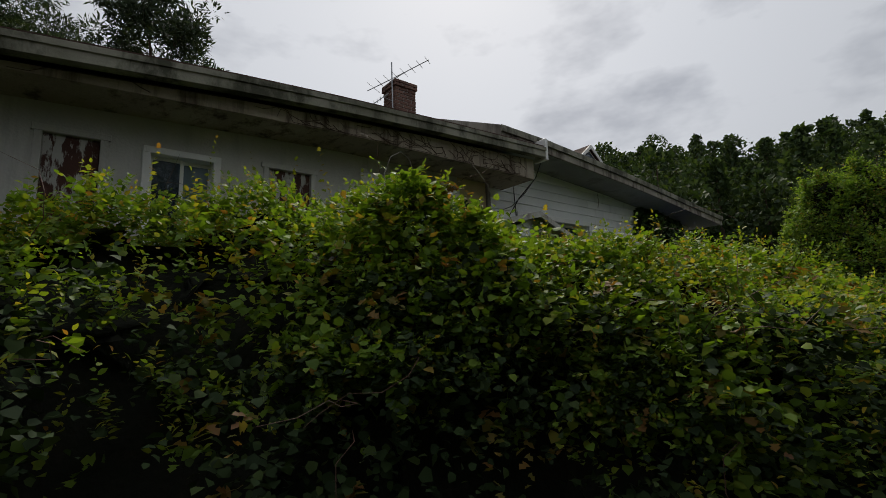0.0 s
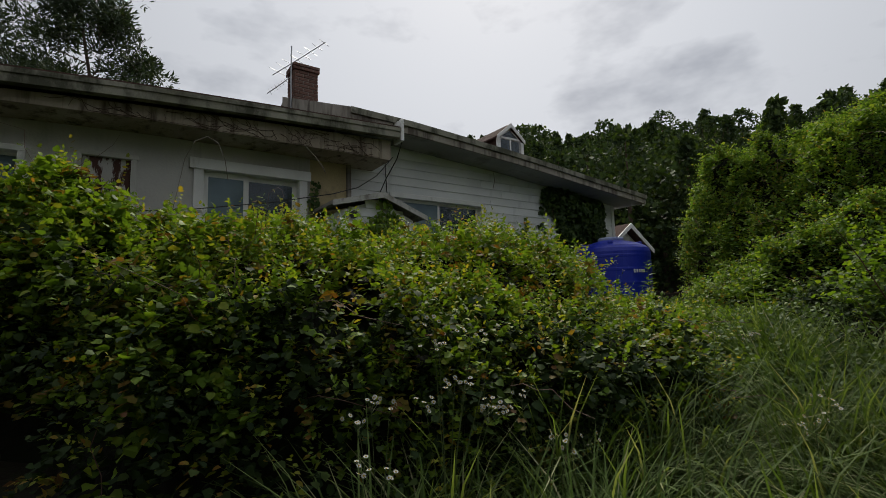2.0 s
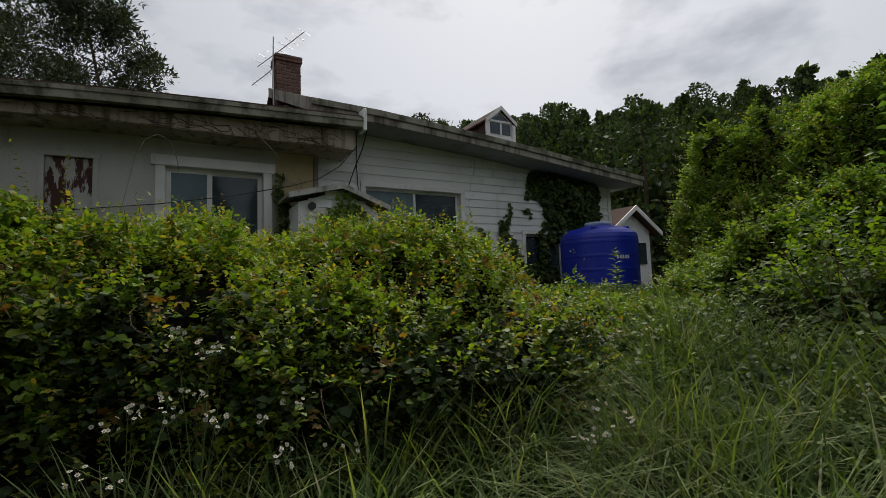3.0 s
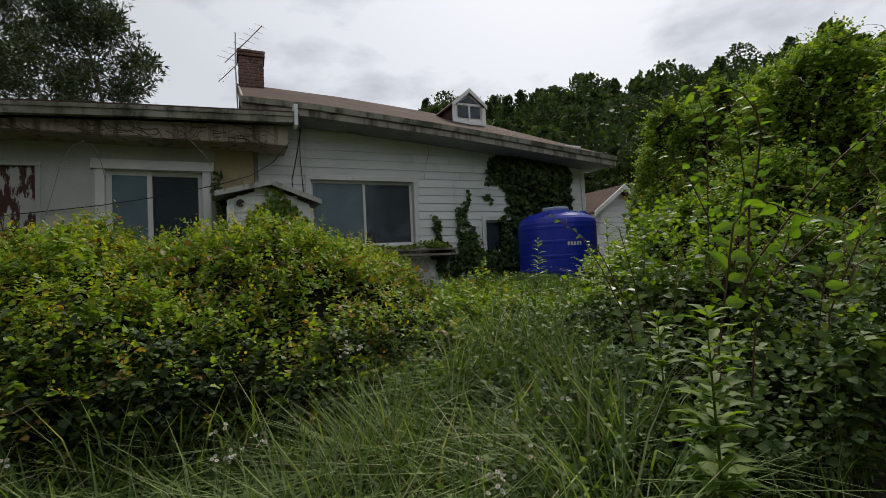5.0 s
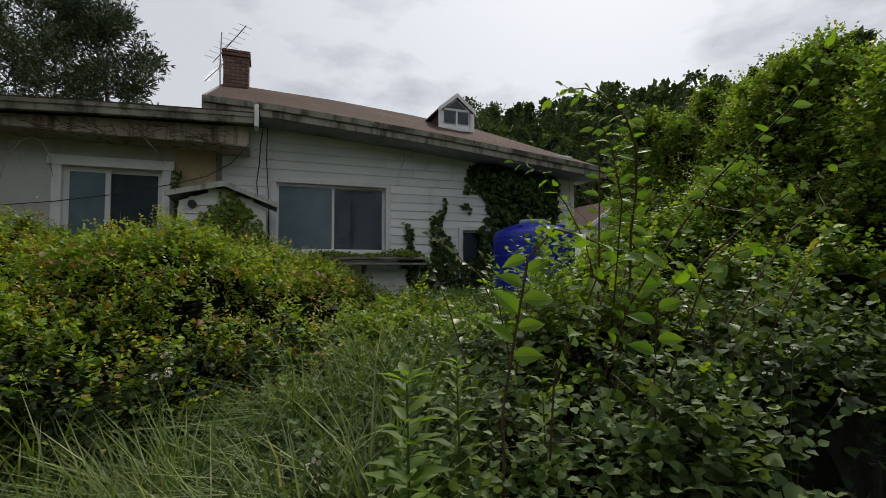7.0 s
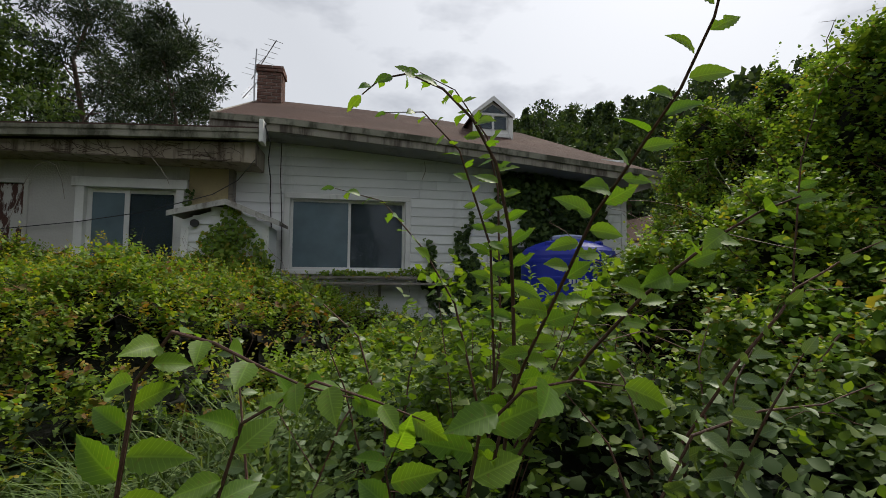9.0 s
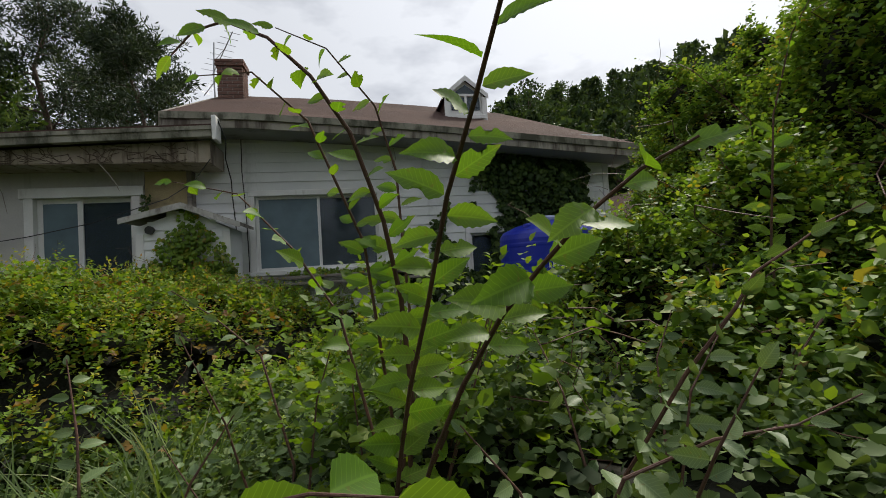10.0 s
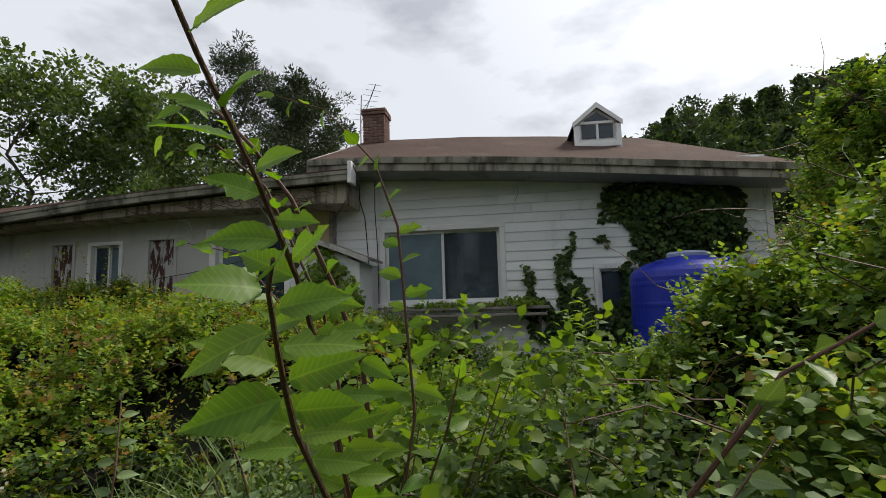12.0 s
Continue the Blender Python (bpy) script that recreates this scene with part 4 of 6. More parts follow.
def bare_stems(parent, f, area, n, length, r, material):
    """Wiry vine stems looping over the leaves."""
    P, nrm = on_mound(f, *area, n)
    bm = bmesh.new()
    for p, nn in zip(P, nrm):
        d = Vector(nn) + Vector((RNG.normal(), RNG.normal(), RNG.normal() * 0.5))
        pts = [Vector(p) - Vector(nn) * 0.08]
        for k in range(6):
            d = (d + Vector((RNG.normal() * 0.5, RNG.normal() * 0.5, RNG.normal() * 0.4 - 0.12))).normalized()
            pts.append(pts[-1] + d * length / 6)
        tube(pts, [r, r, r * 0.9, r * 0.8, r * 0.7, r * 0.6, r * 0.3], 4, bm)
    ob = part("stems", bm, material, parent)
    ob.location = -parent.location
    tagged(ob, kind="stuff")


def thicket():
    t = thing("vine_thicket", "dense thicket of climbing vines with green, yellow and rusty leaves", "vines", (2, 3, 0), kind="stuff")
    lim = lambda x, y, z: (y < np.where(x < 4.25, 5.38, np.where(x < 5.8, 4.62, 5.5))) & ~((x < 1.6) & (z < 1.2) & (y < front_y(x) + 0.4))
    area = (-4.6, 9.2, -0.9, 5.5)
    leafy_cover(t, thicket_top, area, (
        ("vine_sprays", 5200, 6, 0.20, 0.052, LEAF_HEART, M_VINE, 0.3),
        ("lobed_sprays", 5600, 7, 0.22, 0.052, LEAF_LOBED, M_VINE, 0.4),
        ("leafy_shoots", 9800, 9, 0.22, 0.046, LEAF_LONGISH, M_VINE, 0.8),
        ("upright_tips", 3000, 13, 0.38, 0.046, LEAF_LONGISH, M_VINETIP, 1.2)), thin=0.72, keep=lim, tall=lerp_table([(1.5, 1.65), (3.5, 1.2), (6, 1.15)]))
    # broad dark-green leaves low on the face of the thicket, toned deeper for shade
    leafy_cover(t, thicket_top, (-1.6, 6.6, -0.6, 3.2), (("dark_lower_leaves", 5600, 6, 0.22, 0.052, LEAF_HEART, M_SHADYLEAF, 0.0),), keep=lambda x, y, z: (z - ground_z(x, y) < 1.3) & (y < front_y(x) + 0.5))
    # heart-shaped leaves on the face beside the start of the way
    leafy_cover(t, thicket_top, (0.3, 2.3, 0.6, 2.7), (("face_sprays", 1300, 6, 0.22, 0.060, LEAF_HEART, M_VINE, 0.1),), keep=lambda x, y, z: z - ground_z(x, y) > 0.75)
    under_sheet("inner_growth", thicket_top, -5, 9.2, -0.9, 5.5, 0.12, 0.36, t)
    bare_stems(t, thicket_top, area, 200, 0.75, 0.002, M_TWIG)
    P, nrm = on_mound(thicket_top, -1.0, 6.6, -0.4, 2.8, 150, thin=0.2)
    D = unit(nrm + np.array([0, 0, -0.1]) + RNG.normal(size=P.shape) * 0.3)
    ob = link("rusty_sprays", sprig_leaves(P - nrm * 0.05, D, RNG.uniform(0.12, 0.26, len(P)), 8, 0.060, LEAF_LOBED, M_RUSTLEAF, "rusty_sprays", 0.7), M_RUSTLEAF, t)
    ob.location = -t.location
    tagged(ob, kind="stuff")
    # shoots that stand clear of the thicket against the wall
    P = np.array([(0.5, 4.05, 2.15), (1.0, 4.1, 2.25), (1.22, 4.05, 2.1), (1.66, 4.17, 2.25), (1.83, 4.1, 2.2), (0.1, 3.6, 2.0), (2.1, 3.3, 1.8), (4.6, 4.5, 1.9), (2.2, 2.2, 1.75), (3.1, 3.0, 1.95), (3.35, 3.2, 1.9)])
    D = unit(np.array([0, 0, 1.0]) + RNG.normal(size=P.shape) * 0.12)
    L = RNG.uniform(0.62, 1.0, len(P)) * np.where(P[:, 0] > 2, 0.7, 1.0)
    ob = link("tall_shoots", sprig_leaves(P, D, L, 18, 0.055, LEAF_LOBED, M_VINETIP, "tall_shoots", 0.1), M_VINETIP, t)
    ob.location = -t.location
    tagged(ob, kind="stuff")


thicket()


def big_bush():
    t = thing("vine_covered_bush", "tall bush smothered in leafy vines with loose tendrils", "bush", (11, 1, 0), kind="stuff")
    area = (8.0, 13.6, -3.6, 4.4)
    leafy_cover(t, bush_top, area, (
        ("vine_sprays", 8000, 7, 0.22, 0.058, LEAF_OVAL, M_BUSHLEAF, 0.4),
        ("leafy_shoots", 6500, 9, 0.26, 0.046, LEAF_OVAL, M_BUSHLEAF, 0.7),
        ("heart_sprays", 3000, 5, 0.22, 0.075, LEAF_HEART, M_BUSHLEAF, 0.1),
        ("upright_tips", 1900, 14, 0.55, 0.050, LEAF_OVAL, M_BUSHLEAF, 1.1),
        ("pale_tips", 500, 12, 0.4, 0.045, LEAF_OVAL, M_VINETIP, 1.0)), thin=0.45)
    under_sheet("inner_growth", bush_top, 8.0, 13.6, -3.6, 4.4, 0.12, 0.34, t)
    bare_stems(t, bush_top, area, 130, 0.9, 0.004, M_TWIG)


big_bush()


# elm scrub crowding the way: one dense low mass, its inner shade a dark sheet
SCRUB = [(7.8, -0.35, 0.85, 0.62, 1.58), (8.35, 0.4, 0.65, 0.65, 1.5), (8.45, -0.95, 0.75, 0.5, 1.6), (7.35, 0.05, 0.5, 0.5, 1.25), (7.25, -0.55, 0.4, 0.4, 1.25),
         (7.35, -1.2, 0.62, 0.42, 1.3), (8.05, -1.45, 0.65, 0.42, 1.45), (6.8, -1.0, 0.45, 0.4, 1.15)]


def scrub_top(x, y):
    top = ground_z(x, y) - 0.3
    for cx, cy, rx, ry, z in SCRUB:
        q = ((x - cx) / rx) ** 2 + ((y - cy) / ry) ** 2 + 0.2 * wavy(x, y, 3.1, cx)
        g = ground_z(cx, cy)
        top = np.maximum(top, np.where(q < 1, g + (z - g) * np.clip(1 - q, 0, 1) ** 0.4, -9))
    return top + 0.10 * wavy(x, y, 4.3, 6.0)


def elm_scrub():
    t = thing("elm_scrub", "dense low scrub of elm suckers with small grey-green leaves", "shrubs", (8, -0.3, 0.8), kind="stuff")
    area = (6.3, 9.4, -2.3, 1.3)
    leafy_cover(t, scrub_top, area, (
        ("elm_sprays", 1150, 9, 0.28, 0.060, LEAF_OVAL, M_ELMSHADE, 0.5),
        ("leafy_shoots", 520, 11, 0.34, 0.050, LEAF_OVAL, M_ELM, 0.9),
        ("upright_tips", 220, 14, 0.40, 0.058, LEAF_OVAL, M_ELMSHADE, 1.3)), thin=0.97, tall=lambda x: 0.95)
    # dark leaves low on the scrub, with its shade put into their colour
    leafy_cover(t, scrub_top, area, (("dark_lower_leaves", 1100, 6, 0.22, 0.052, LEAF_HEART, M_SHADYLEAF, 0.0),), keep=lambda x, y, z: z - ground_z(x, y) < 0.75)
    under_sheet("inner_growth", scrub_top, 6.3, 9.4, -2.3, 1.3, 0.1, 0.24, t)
    bare_stems(t, scrub_top, area, 50, 0.6, 0.0025, M_TWIG)


elm_scrub()


# grass: arching blades in one sheet of growth
def grass_field(name, n, x0, x1, y0, y1, length, keep, label, width=0.006, bend=1.0, tuft=0):
    x, y = scatter_field(n * 3, x0, x1, y0, y1, keep)
    if tuft:
        # blades spring from tussocks and fall outwards
        x, y = np.repeat(x[:n // tuft], tuft), np.repeat(y[:n // tuft], tuft)
        x, y = x + RNG.normal(size=len(x)) * 0.045, y + RNG.normal(size=len(y)) * 0.045
    x, y = x[:n], y[:n]
    k = len(x)
    base = np.stack([x, y, ground_z(x, y) - 0.02], -1)
    a = RNG.uniform(0, 2 * math.pi, k)
    lean = np.stack([np.cos(a), np.sin(a), np.zeros(k)], -1)
    side = np.stack([-np.sin(a), np.cos(a), np.zeros(k)], -1)
    L = length * RNG.uniform(0.55, 1.3, k)
    b = bend * RNG.uniform(0.25, 1.1, k)
    rows = []
    for u, w in ((0, 1.0), (0.35, 0.95), (0.7, 0.65), (1.0, 0.0)):
        up = L * (u - 0.42 * b * u * u)
        out = L * b * 0.75 * u ** 2
        c = base + lean * out[:, None] + np.array([0, 0, 1.0]) * up[:, None]
        rows.append((c, w * width * RNG.uniform(0.7, 1.4, k)))
    v = np.stack([rows[0][0] - side * rows[0][1][:, None], rows[0][0] + side * rows[0][1][:, None],
                  rows[1][0] - side * rows[1][1][:, None], rows[1][0] + side * rows[1][1][:, None],
                  rows[2][0] - side * rows[2][1][:, None], rows[2][0] + side * rows[2][1][:, None], rows[3][0]], 1)
    tf = np.array([(0, 1, 3), (0, 3, 2), (2, 3, 5), (2, 5, 4), (4, 5, 6)])
    f = (tf[None] + (np.arange(k) * 7)[:, None, None]).reshape(-1, 3)
    me = bpy.data.meshes.new(name)
    me.vertices.add(k * 7)
    me.vertices.foreach_set("co", v.astype(np.float32).ravel())
    me.loops.add(f.size)
    me.loops.foreach_set("vertex_index", f.astype(np.int32).ravel())
    me.polygons.add(len(f))
    me.polygons.foreach_set("loop_start", np.arange(0, f.size, 3, dtype=np.int32))
    me.polygons.foreach_set("loop_total", np.full(len(f), 3, np.int32))
    me.update(calc_edges=True)
    return tagged(link(name, me, M_GRASS), label, "grass", kind="stuff")


way_y = lerp_table([(-1, 0.1), (0.5, -0.14), (2, -1.12), (3.2, -1.87), (4.5, -2.74), (5.3, -2.87), (6.5, -2.49), (7.5, -2.1), (9, -2.3)])
bank = lambda x, y: (y < front_y(x) + 0.25) & (bush_top(x, y) < ground_z(x, y) + 0.3) & (scrub_top(x, y) < ground_z(x, y) + 0.15) & (y > -4.5)
grass_field("long_grass", 11500, 2.6, 8.2, -3.0, 1.2, 0.95, lambda x, y: bank(x, y) & (y < 0.45 + 0.25 * wavy(x, y, 1.7, 5.0)) & (x < 6.55 + 0.3 * wavy(y, x, 2.0, 1.0)) & ~((x > 6.1) & (y < -0.7)) & (y > way_y(x) + 0.8) & (wavy(x, y, 4.0, 3.0) > -0.25), "long arching grass on the bank", 0.0060, 1.55, 64)
grass_field("seed_grass", 2000, 2.6, 8.2, -2.4, 2.4, 0.5, lambda x, y: bank(x, y) & (y < 1.6) & (y > way_y(x) + 0.6), "upright green grass between the arching tufts", 0.005, 0.6)
grass_field("short_grass", 9000, -3, 9.5, -6, 2.0, 0.2, lambda x, y: (y < front_y(x) + 0.1) & (y < -0.6), "short rough grass along the way", 0.004)


# ---- trees ----
def limb_points(p, d, length, n, droop):
    pts = [Vector(p)]
    for k in range(n):
        d = (d + Vector((RNG.normal() * 0.12, RNG.normal() * 0.12, RNG.normal() * 0.08 + droop))).normalized()
        pts.append(pts[-1] + d * (length / n))
    return pts


def tree(name, at, height, spread_r, crown_from, material, leaf, clumps, per, label, tuft=0.35, limbs=22, shape=LEAF_CHEAP, open_crown=0.0):
    """A tapered trunk with limbs, and a crown of many small leaves gathered in clumps on the limbs."""
    x, y = at
    z = float(ground_z(x, y)) - 0.1
    t = thing(name, label, "tree", (x, y, z))
    bm = bmesh.new()
    wob = [Vector((x + RNG.normal() * 0.05 * k, y + RNG.normal() * 0.05 * k, z + height * 0.96 * k / 7)) for k in range(8)]
    r0 = 0.016 * height
    tube(wob, [r0 * (1 - 0.9 * k / 7) for k in range(8)], 9, bm)
    tr = part("trunk", bm, M_BARK, t)
    tr.location = -t.location
    ends = []
    lb = bmesh.new()
    for k in range(limbs):
        u = crown_from + (0.97 - crown_from) * (k + RNG.uniform(0, 0.8)) / limbs
        i = min(int(u * 7), 6)
        p = wob[i].lerp(wob[i + 1], u * 7 - i)
        w = (u - crown_from) / (1 - crown_from)
        reach = spread_r * (0.35 + 0.95 * math.sin(math.pi * min(1, 0.12 + 0.9 * w)) ** 0.7) * RNG.uniform(0.65, 1.15)
        a = k * 2.4 + RNG.uniform(-0.4, 0.4)
        d = Vector((math.cos(a), math.sin(a), 0.15 + 0.5 * w))
        pts = limb_points(p, d.normalized(), reach, 4, 0.02)
        rr = r0 * (1 - 0.85 * u) * 0.45
        tube(pts, [rr, rr * 0.7, rr * 0.5, rr * 0.3, rr * 0.12], 5, lb)
        for q in range(2):
            s = limb_points(pts[2 + q], (d + Vector((RNG.normal() * 0.6, RNG.normal() * 0.6, 0.3))).normalized(), reach * 0.45, 3, 0.03)
            tube(s, [rr * 0.4, rr * 0.3, rr * 0.2, rr * 0.08], 4, lb)
            ends += s[1:]
        ends += pts[2:]
    li = part("branchwork", lb, M_BARK, t)
    li.location = -t.location
    ends = np.array([e[:] for e in ends])
    c = ends[RNG.integers(0, len(ends), clumps)] + RNG.normal(size=(clumps, 3)) * tuft * 0.55
    n = clumps * per
    off = rand_dirs(n)
    rad = RNG.uniform(0.2, 1, n) ** 0.5 * tuft
    p = np.repeat(c, per, 0) + off * rad[:, None] * np.array([1, 1, 0.65])
    axis = off + RNG.normal(size=(n, 3)) * 0.4 + np.array([0, 0, 0.2])
    me = leaves_mesh("crown", p, axis, rand_dirs(n, 0.6), leaf * RNG.uniform(0.6, 1.4, n), shape, material)
    ob = link("crown", me, material, t)
    ob.location = -t.location
    return t


NEEDLE = (np.array([(0, 0.0, 0), (0.5, 0.13, 0.03), (1, 0, 0), (0.5, -0.13, 0.03)], float), np.array([(0, 2, 1), (0, 3, 2)]))
PINE = "tall dark pine with an open ragged crown behind the roof"
tree("pine_tree", (1.15, 13.2), 8.5, 1.55, 0.35, M_PINE, 0.15, 430, 46, PINE, 0.27, 24, NEEDLE)
tree("pine_tree", (-2.6, 15.2), 11.0, 1.9, 0.26, M_PINE, 0.16, 520, 46, PINE, 0.32, 28, NEEDLE)
tree("pine_tree", (-3.0, 20.5), 10.5, 2.4, 0.30, M_PINE, 0.19, 420, 46, PINE, 0.34, 26, NEEDLE)
LEAFY = "broad-leaved tree with a light airy crown behind the low wing"
tree("broadleaf_tree", (-5.2, 13.2), 7.6, 2.5, 0.25, M_BROADLEAF, 0.15, 380, 40, LEAFY, 0.42, 26)
tree("broadleaf_tree", (-8.6, 11.5), 8.4, 2.8, 0.22, M_BROADLEAF, 0.15, 420, 40, LEAFY, 0.45, 26)
tree("broadleaf_tree", (-12.5, 9.0), 8.5, 2.8, 0.22, M_BROADLEAF, 0.16, 380, 36, LEAFY, 0.45, 26)
tree("broadleaf_tree", (-8.0, 17.5), 9.5, 3.0, 0.25, M_BROADLEAF, 0.17, 380, 36, LEAFY, 0.5, 26)
tree("broadleaf_tree", (-2.2, 10.9), 4.6, 1.5, 0.2, M_BROADLEAF, 0.11, 200, 40, LEAFY, 0.32, 18)


def forest():
    """The wooded hillside: many crowns on tapering stems, plus unseen trees added for shade."""
    pts, sizes = [], []
    bm = bmesh.new()
    spots = []
    tries = 0
    while len(spots) < 390 and tries < 20000:
        tries += 1
        az, d = radians(RNG.uniform(8, 112)), RNG.uniform(17, 58)
        x, y = 4 + d * math.sin(az), d * math.cos(az)
        if tries % 4 == 0:
            # unseen trees added behind the way, to keep sky light off the thicket's front
            x, y = RNG.uniform(-14, 20), RNG.uniform(-14, -3.2)
            if y > -3.4 - 0.36 * min(max(0, x + 2), 7) or (x > 3.5 and y > -12):
                continue
        elif y < 13.5 and x < 16.5:
            continue
        if all((x - a) ** 2 + (y - b) ** 2 > (1.3 + 0.022 * d) ** 2 for a, b in spots):
            spots.append((x, y))
    for x, y in spots:
        z = float(ground_z(x, y))
        h = RNG.uniform(4.4, 6.8) * (1.3 if y < -3 else 1.0)
        r = h * RNG.uniform(0.22, 0.32)
        conifer = RNG.uniform() < 0.4
        tube([(x, y, z - 0.2), (x, y, z + h * 0.5), (x, y, z + h * 0.95)], [0.11, 0.08, 0.02], 5, bm)
        n = 1500
        u = RNG.uniform(0.02, 1, n) ** 0.8
        a = RNG.uniform(0, 2 * math.pi, n)
        prof = (1.05 - u) ** 0.8 if conifer else np.sin(np.pi * np.clip(u * 0.9 + 0.08, 0, 1)) ** 0.6
        lump = 1 + 0.35 * np.sin(a * 3 + u * 17) + 0.15 * RNG.normal(size=n)
        rad = r * prof * lump * RNG.uniform(0.55, 1.05, n)
        pts.append(np.stack([x + rad * np.cos(a), y + rad * np.sin(a), z + h * u], -1))
        sizes.append(RNG.uniform(0.12, 0.34, n))
    p, s = np.concatenate(pts), np.concatenate(sizes)
    t = thing("hillside_and_shade_forest", "dark mixed forest of pines and leafy trees covering the hill, with unseen shade trees added behind the way", "forest", (20, 30, 0), kind="stuff")
    axis = RNG.normal(size=p.shape) + np.array([0, 0, 0.5])
    ob = link("crowns", leaves_mesh("crowns", p, axis, rand_dirs(len(p), 0.5), s, LEAF_CHEAP, M_FOREST), M_FOREST, t)
    ob.location = -t.location
    tagged(ob, kind="stuff")
    st = part("stems", bm, M_BARK, t)
    st.location = -t.location
    tagged(st, kind="stuff")


forest()


# ---- elm sapling beside the way ----
def fine_leaf(name, length, curl, fold, bite=0):
    """A toothed, pleated leaf: eleven stations along, five points across."""
    st = 15
    v, f = [], []
    for i in range(st):
        u = i / (st - 1)
        w = 0.265 * math.sin(math.pi * u ** 0.74) ** 0.9 * (1.0 - 0.35 * max(0.0, u - 0.72) / 0.28) * (1.08 if i % 2 else 0.94) if 0 < i < st - 1 else 0.0
        for c in (-1, -0.5, 0, 0.5, 1):
            ww = w
            if bite and c == 1 and bite <= i <= bite + 2:
                ww = w * 0.45
            y = c * ww
            pleat = 0.016 * math.sin(2 * math.pi * (6.0 * u - 1.6 * abs(c) * ww)) * abs(c) ** 0.5
            z = fold * abs(y) - curl * u * u + (pleat if 0 < i < st - 1 else 0)
            v.append((u * length, y * length, z * length))
    for i in range(st - 1):
        for c in range(4):
            a = i * 5 + c
            f.append((a, a + 5, a + 6, a + 1))
    me = bpy.data.meshes.new(name)
    me.from_pydata(v, [], f)
    me.shade_smooth()
    return me


ELM_MESHES = [fine_leaf("leaf", 1.0, 0.16, 0.22), fine_leaf("leaf", 1.0, 0.30, 0.30), fine_leaf("leaf", 1.0, 0.08, 0.12, 8), fine_leaf("leaf", 1.0, 0.22, 0.18, 5)]
for me in ELM_MESHES:
    me.materials.append(M_ELM_FINE)
SHADE_MESHES = [m.copy() for m in ELM_MESHES[:2]]
for me in SHADE_MESHES:
    me.materials.clear()
    me.materials.append(M_SHADE_FINE)


def polyline(points, step):
    pts = [Vector(p) for p in points]
    out, carry = [], 0.0
    for a, b in zip(pts, pts[1:]):
        d = (b - a).length
        t = carry
        while t < d:
            out.append((a.lerp(b, t / d), (b - a).normalized()))
            t += step
        carry = t - d
    return out


def leafy_shoot(parent, points, r, step, size, skip, meshes, material, tip=None):
    """A shoot with leaves set alternately along it, each leaf a part of the shoot."""
    n = len(points)
    shoot = part("shoot", tube(points, [r * (1 - 0.75 * k / (n - 1)) for k in range(n)], 7), material, parent)
    shoot.location = -parent.location
    spots = polyline(points, step)
    for k, (p, d) in enumerate(spots):
        if k < skip:
            continue
        side = d.cross(Vector((0, 0, 1)))
        if side.length < 0.2:
            side = d.cross(Vector((0.3, 1, 0)))
        side.normalize()
        sg = 1 if k % 2 else -1
        if k == len(spots) - 1:
            ax = (d + Vector((0, 0, -0.2))).normalized()
        else:
            ax = (side * sg * RNG.uniform(0.7, 1.0) + d * RNG.uniform(0.2, 0.6) + Vector((RNG.normal() * 0.15, RNG.normal() * 0.15, RNG.normal() * 0.18 - 0.12))).normalized()
        upv = Vector((RNG.normal() * 0.3, RNG.normal() * 0.3 - 1.1, 0.6)).normalized()
        yv = upv.cross(ax).normalized()
        zv = ax.cross(yv)
        u = k / len(spots)
        s = size * RNG.uniform(0.75, 1.2) * (1.08 - 0.4 * max(0, u - 0.55) / 0.45)
        ob = new("leaf", meshes[int(RNG.integers(0, len(meshes)))])
        ob.parent = shoot
        m = Matrix((ax * s, yv * s, zv * s)).transposed().to_4x4()
        m.translation = p + ax * 0.006
        ob.matrix_basis = m
    return shoot


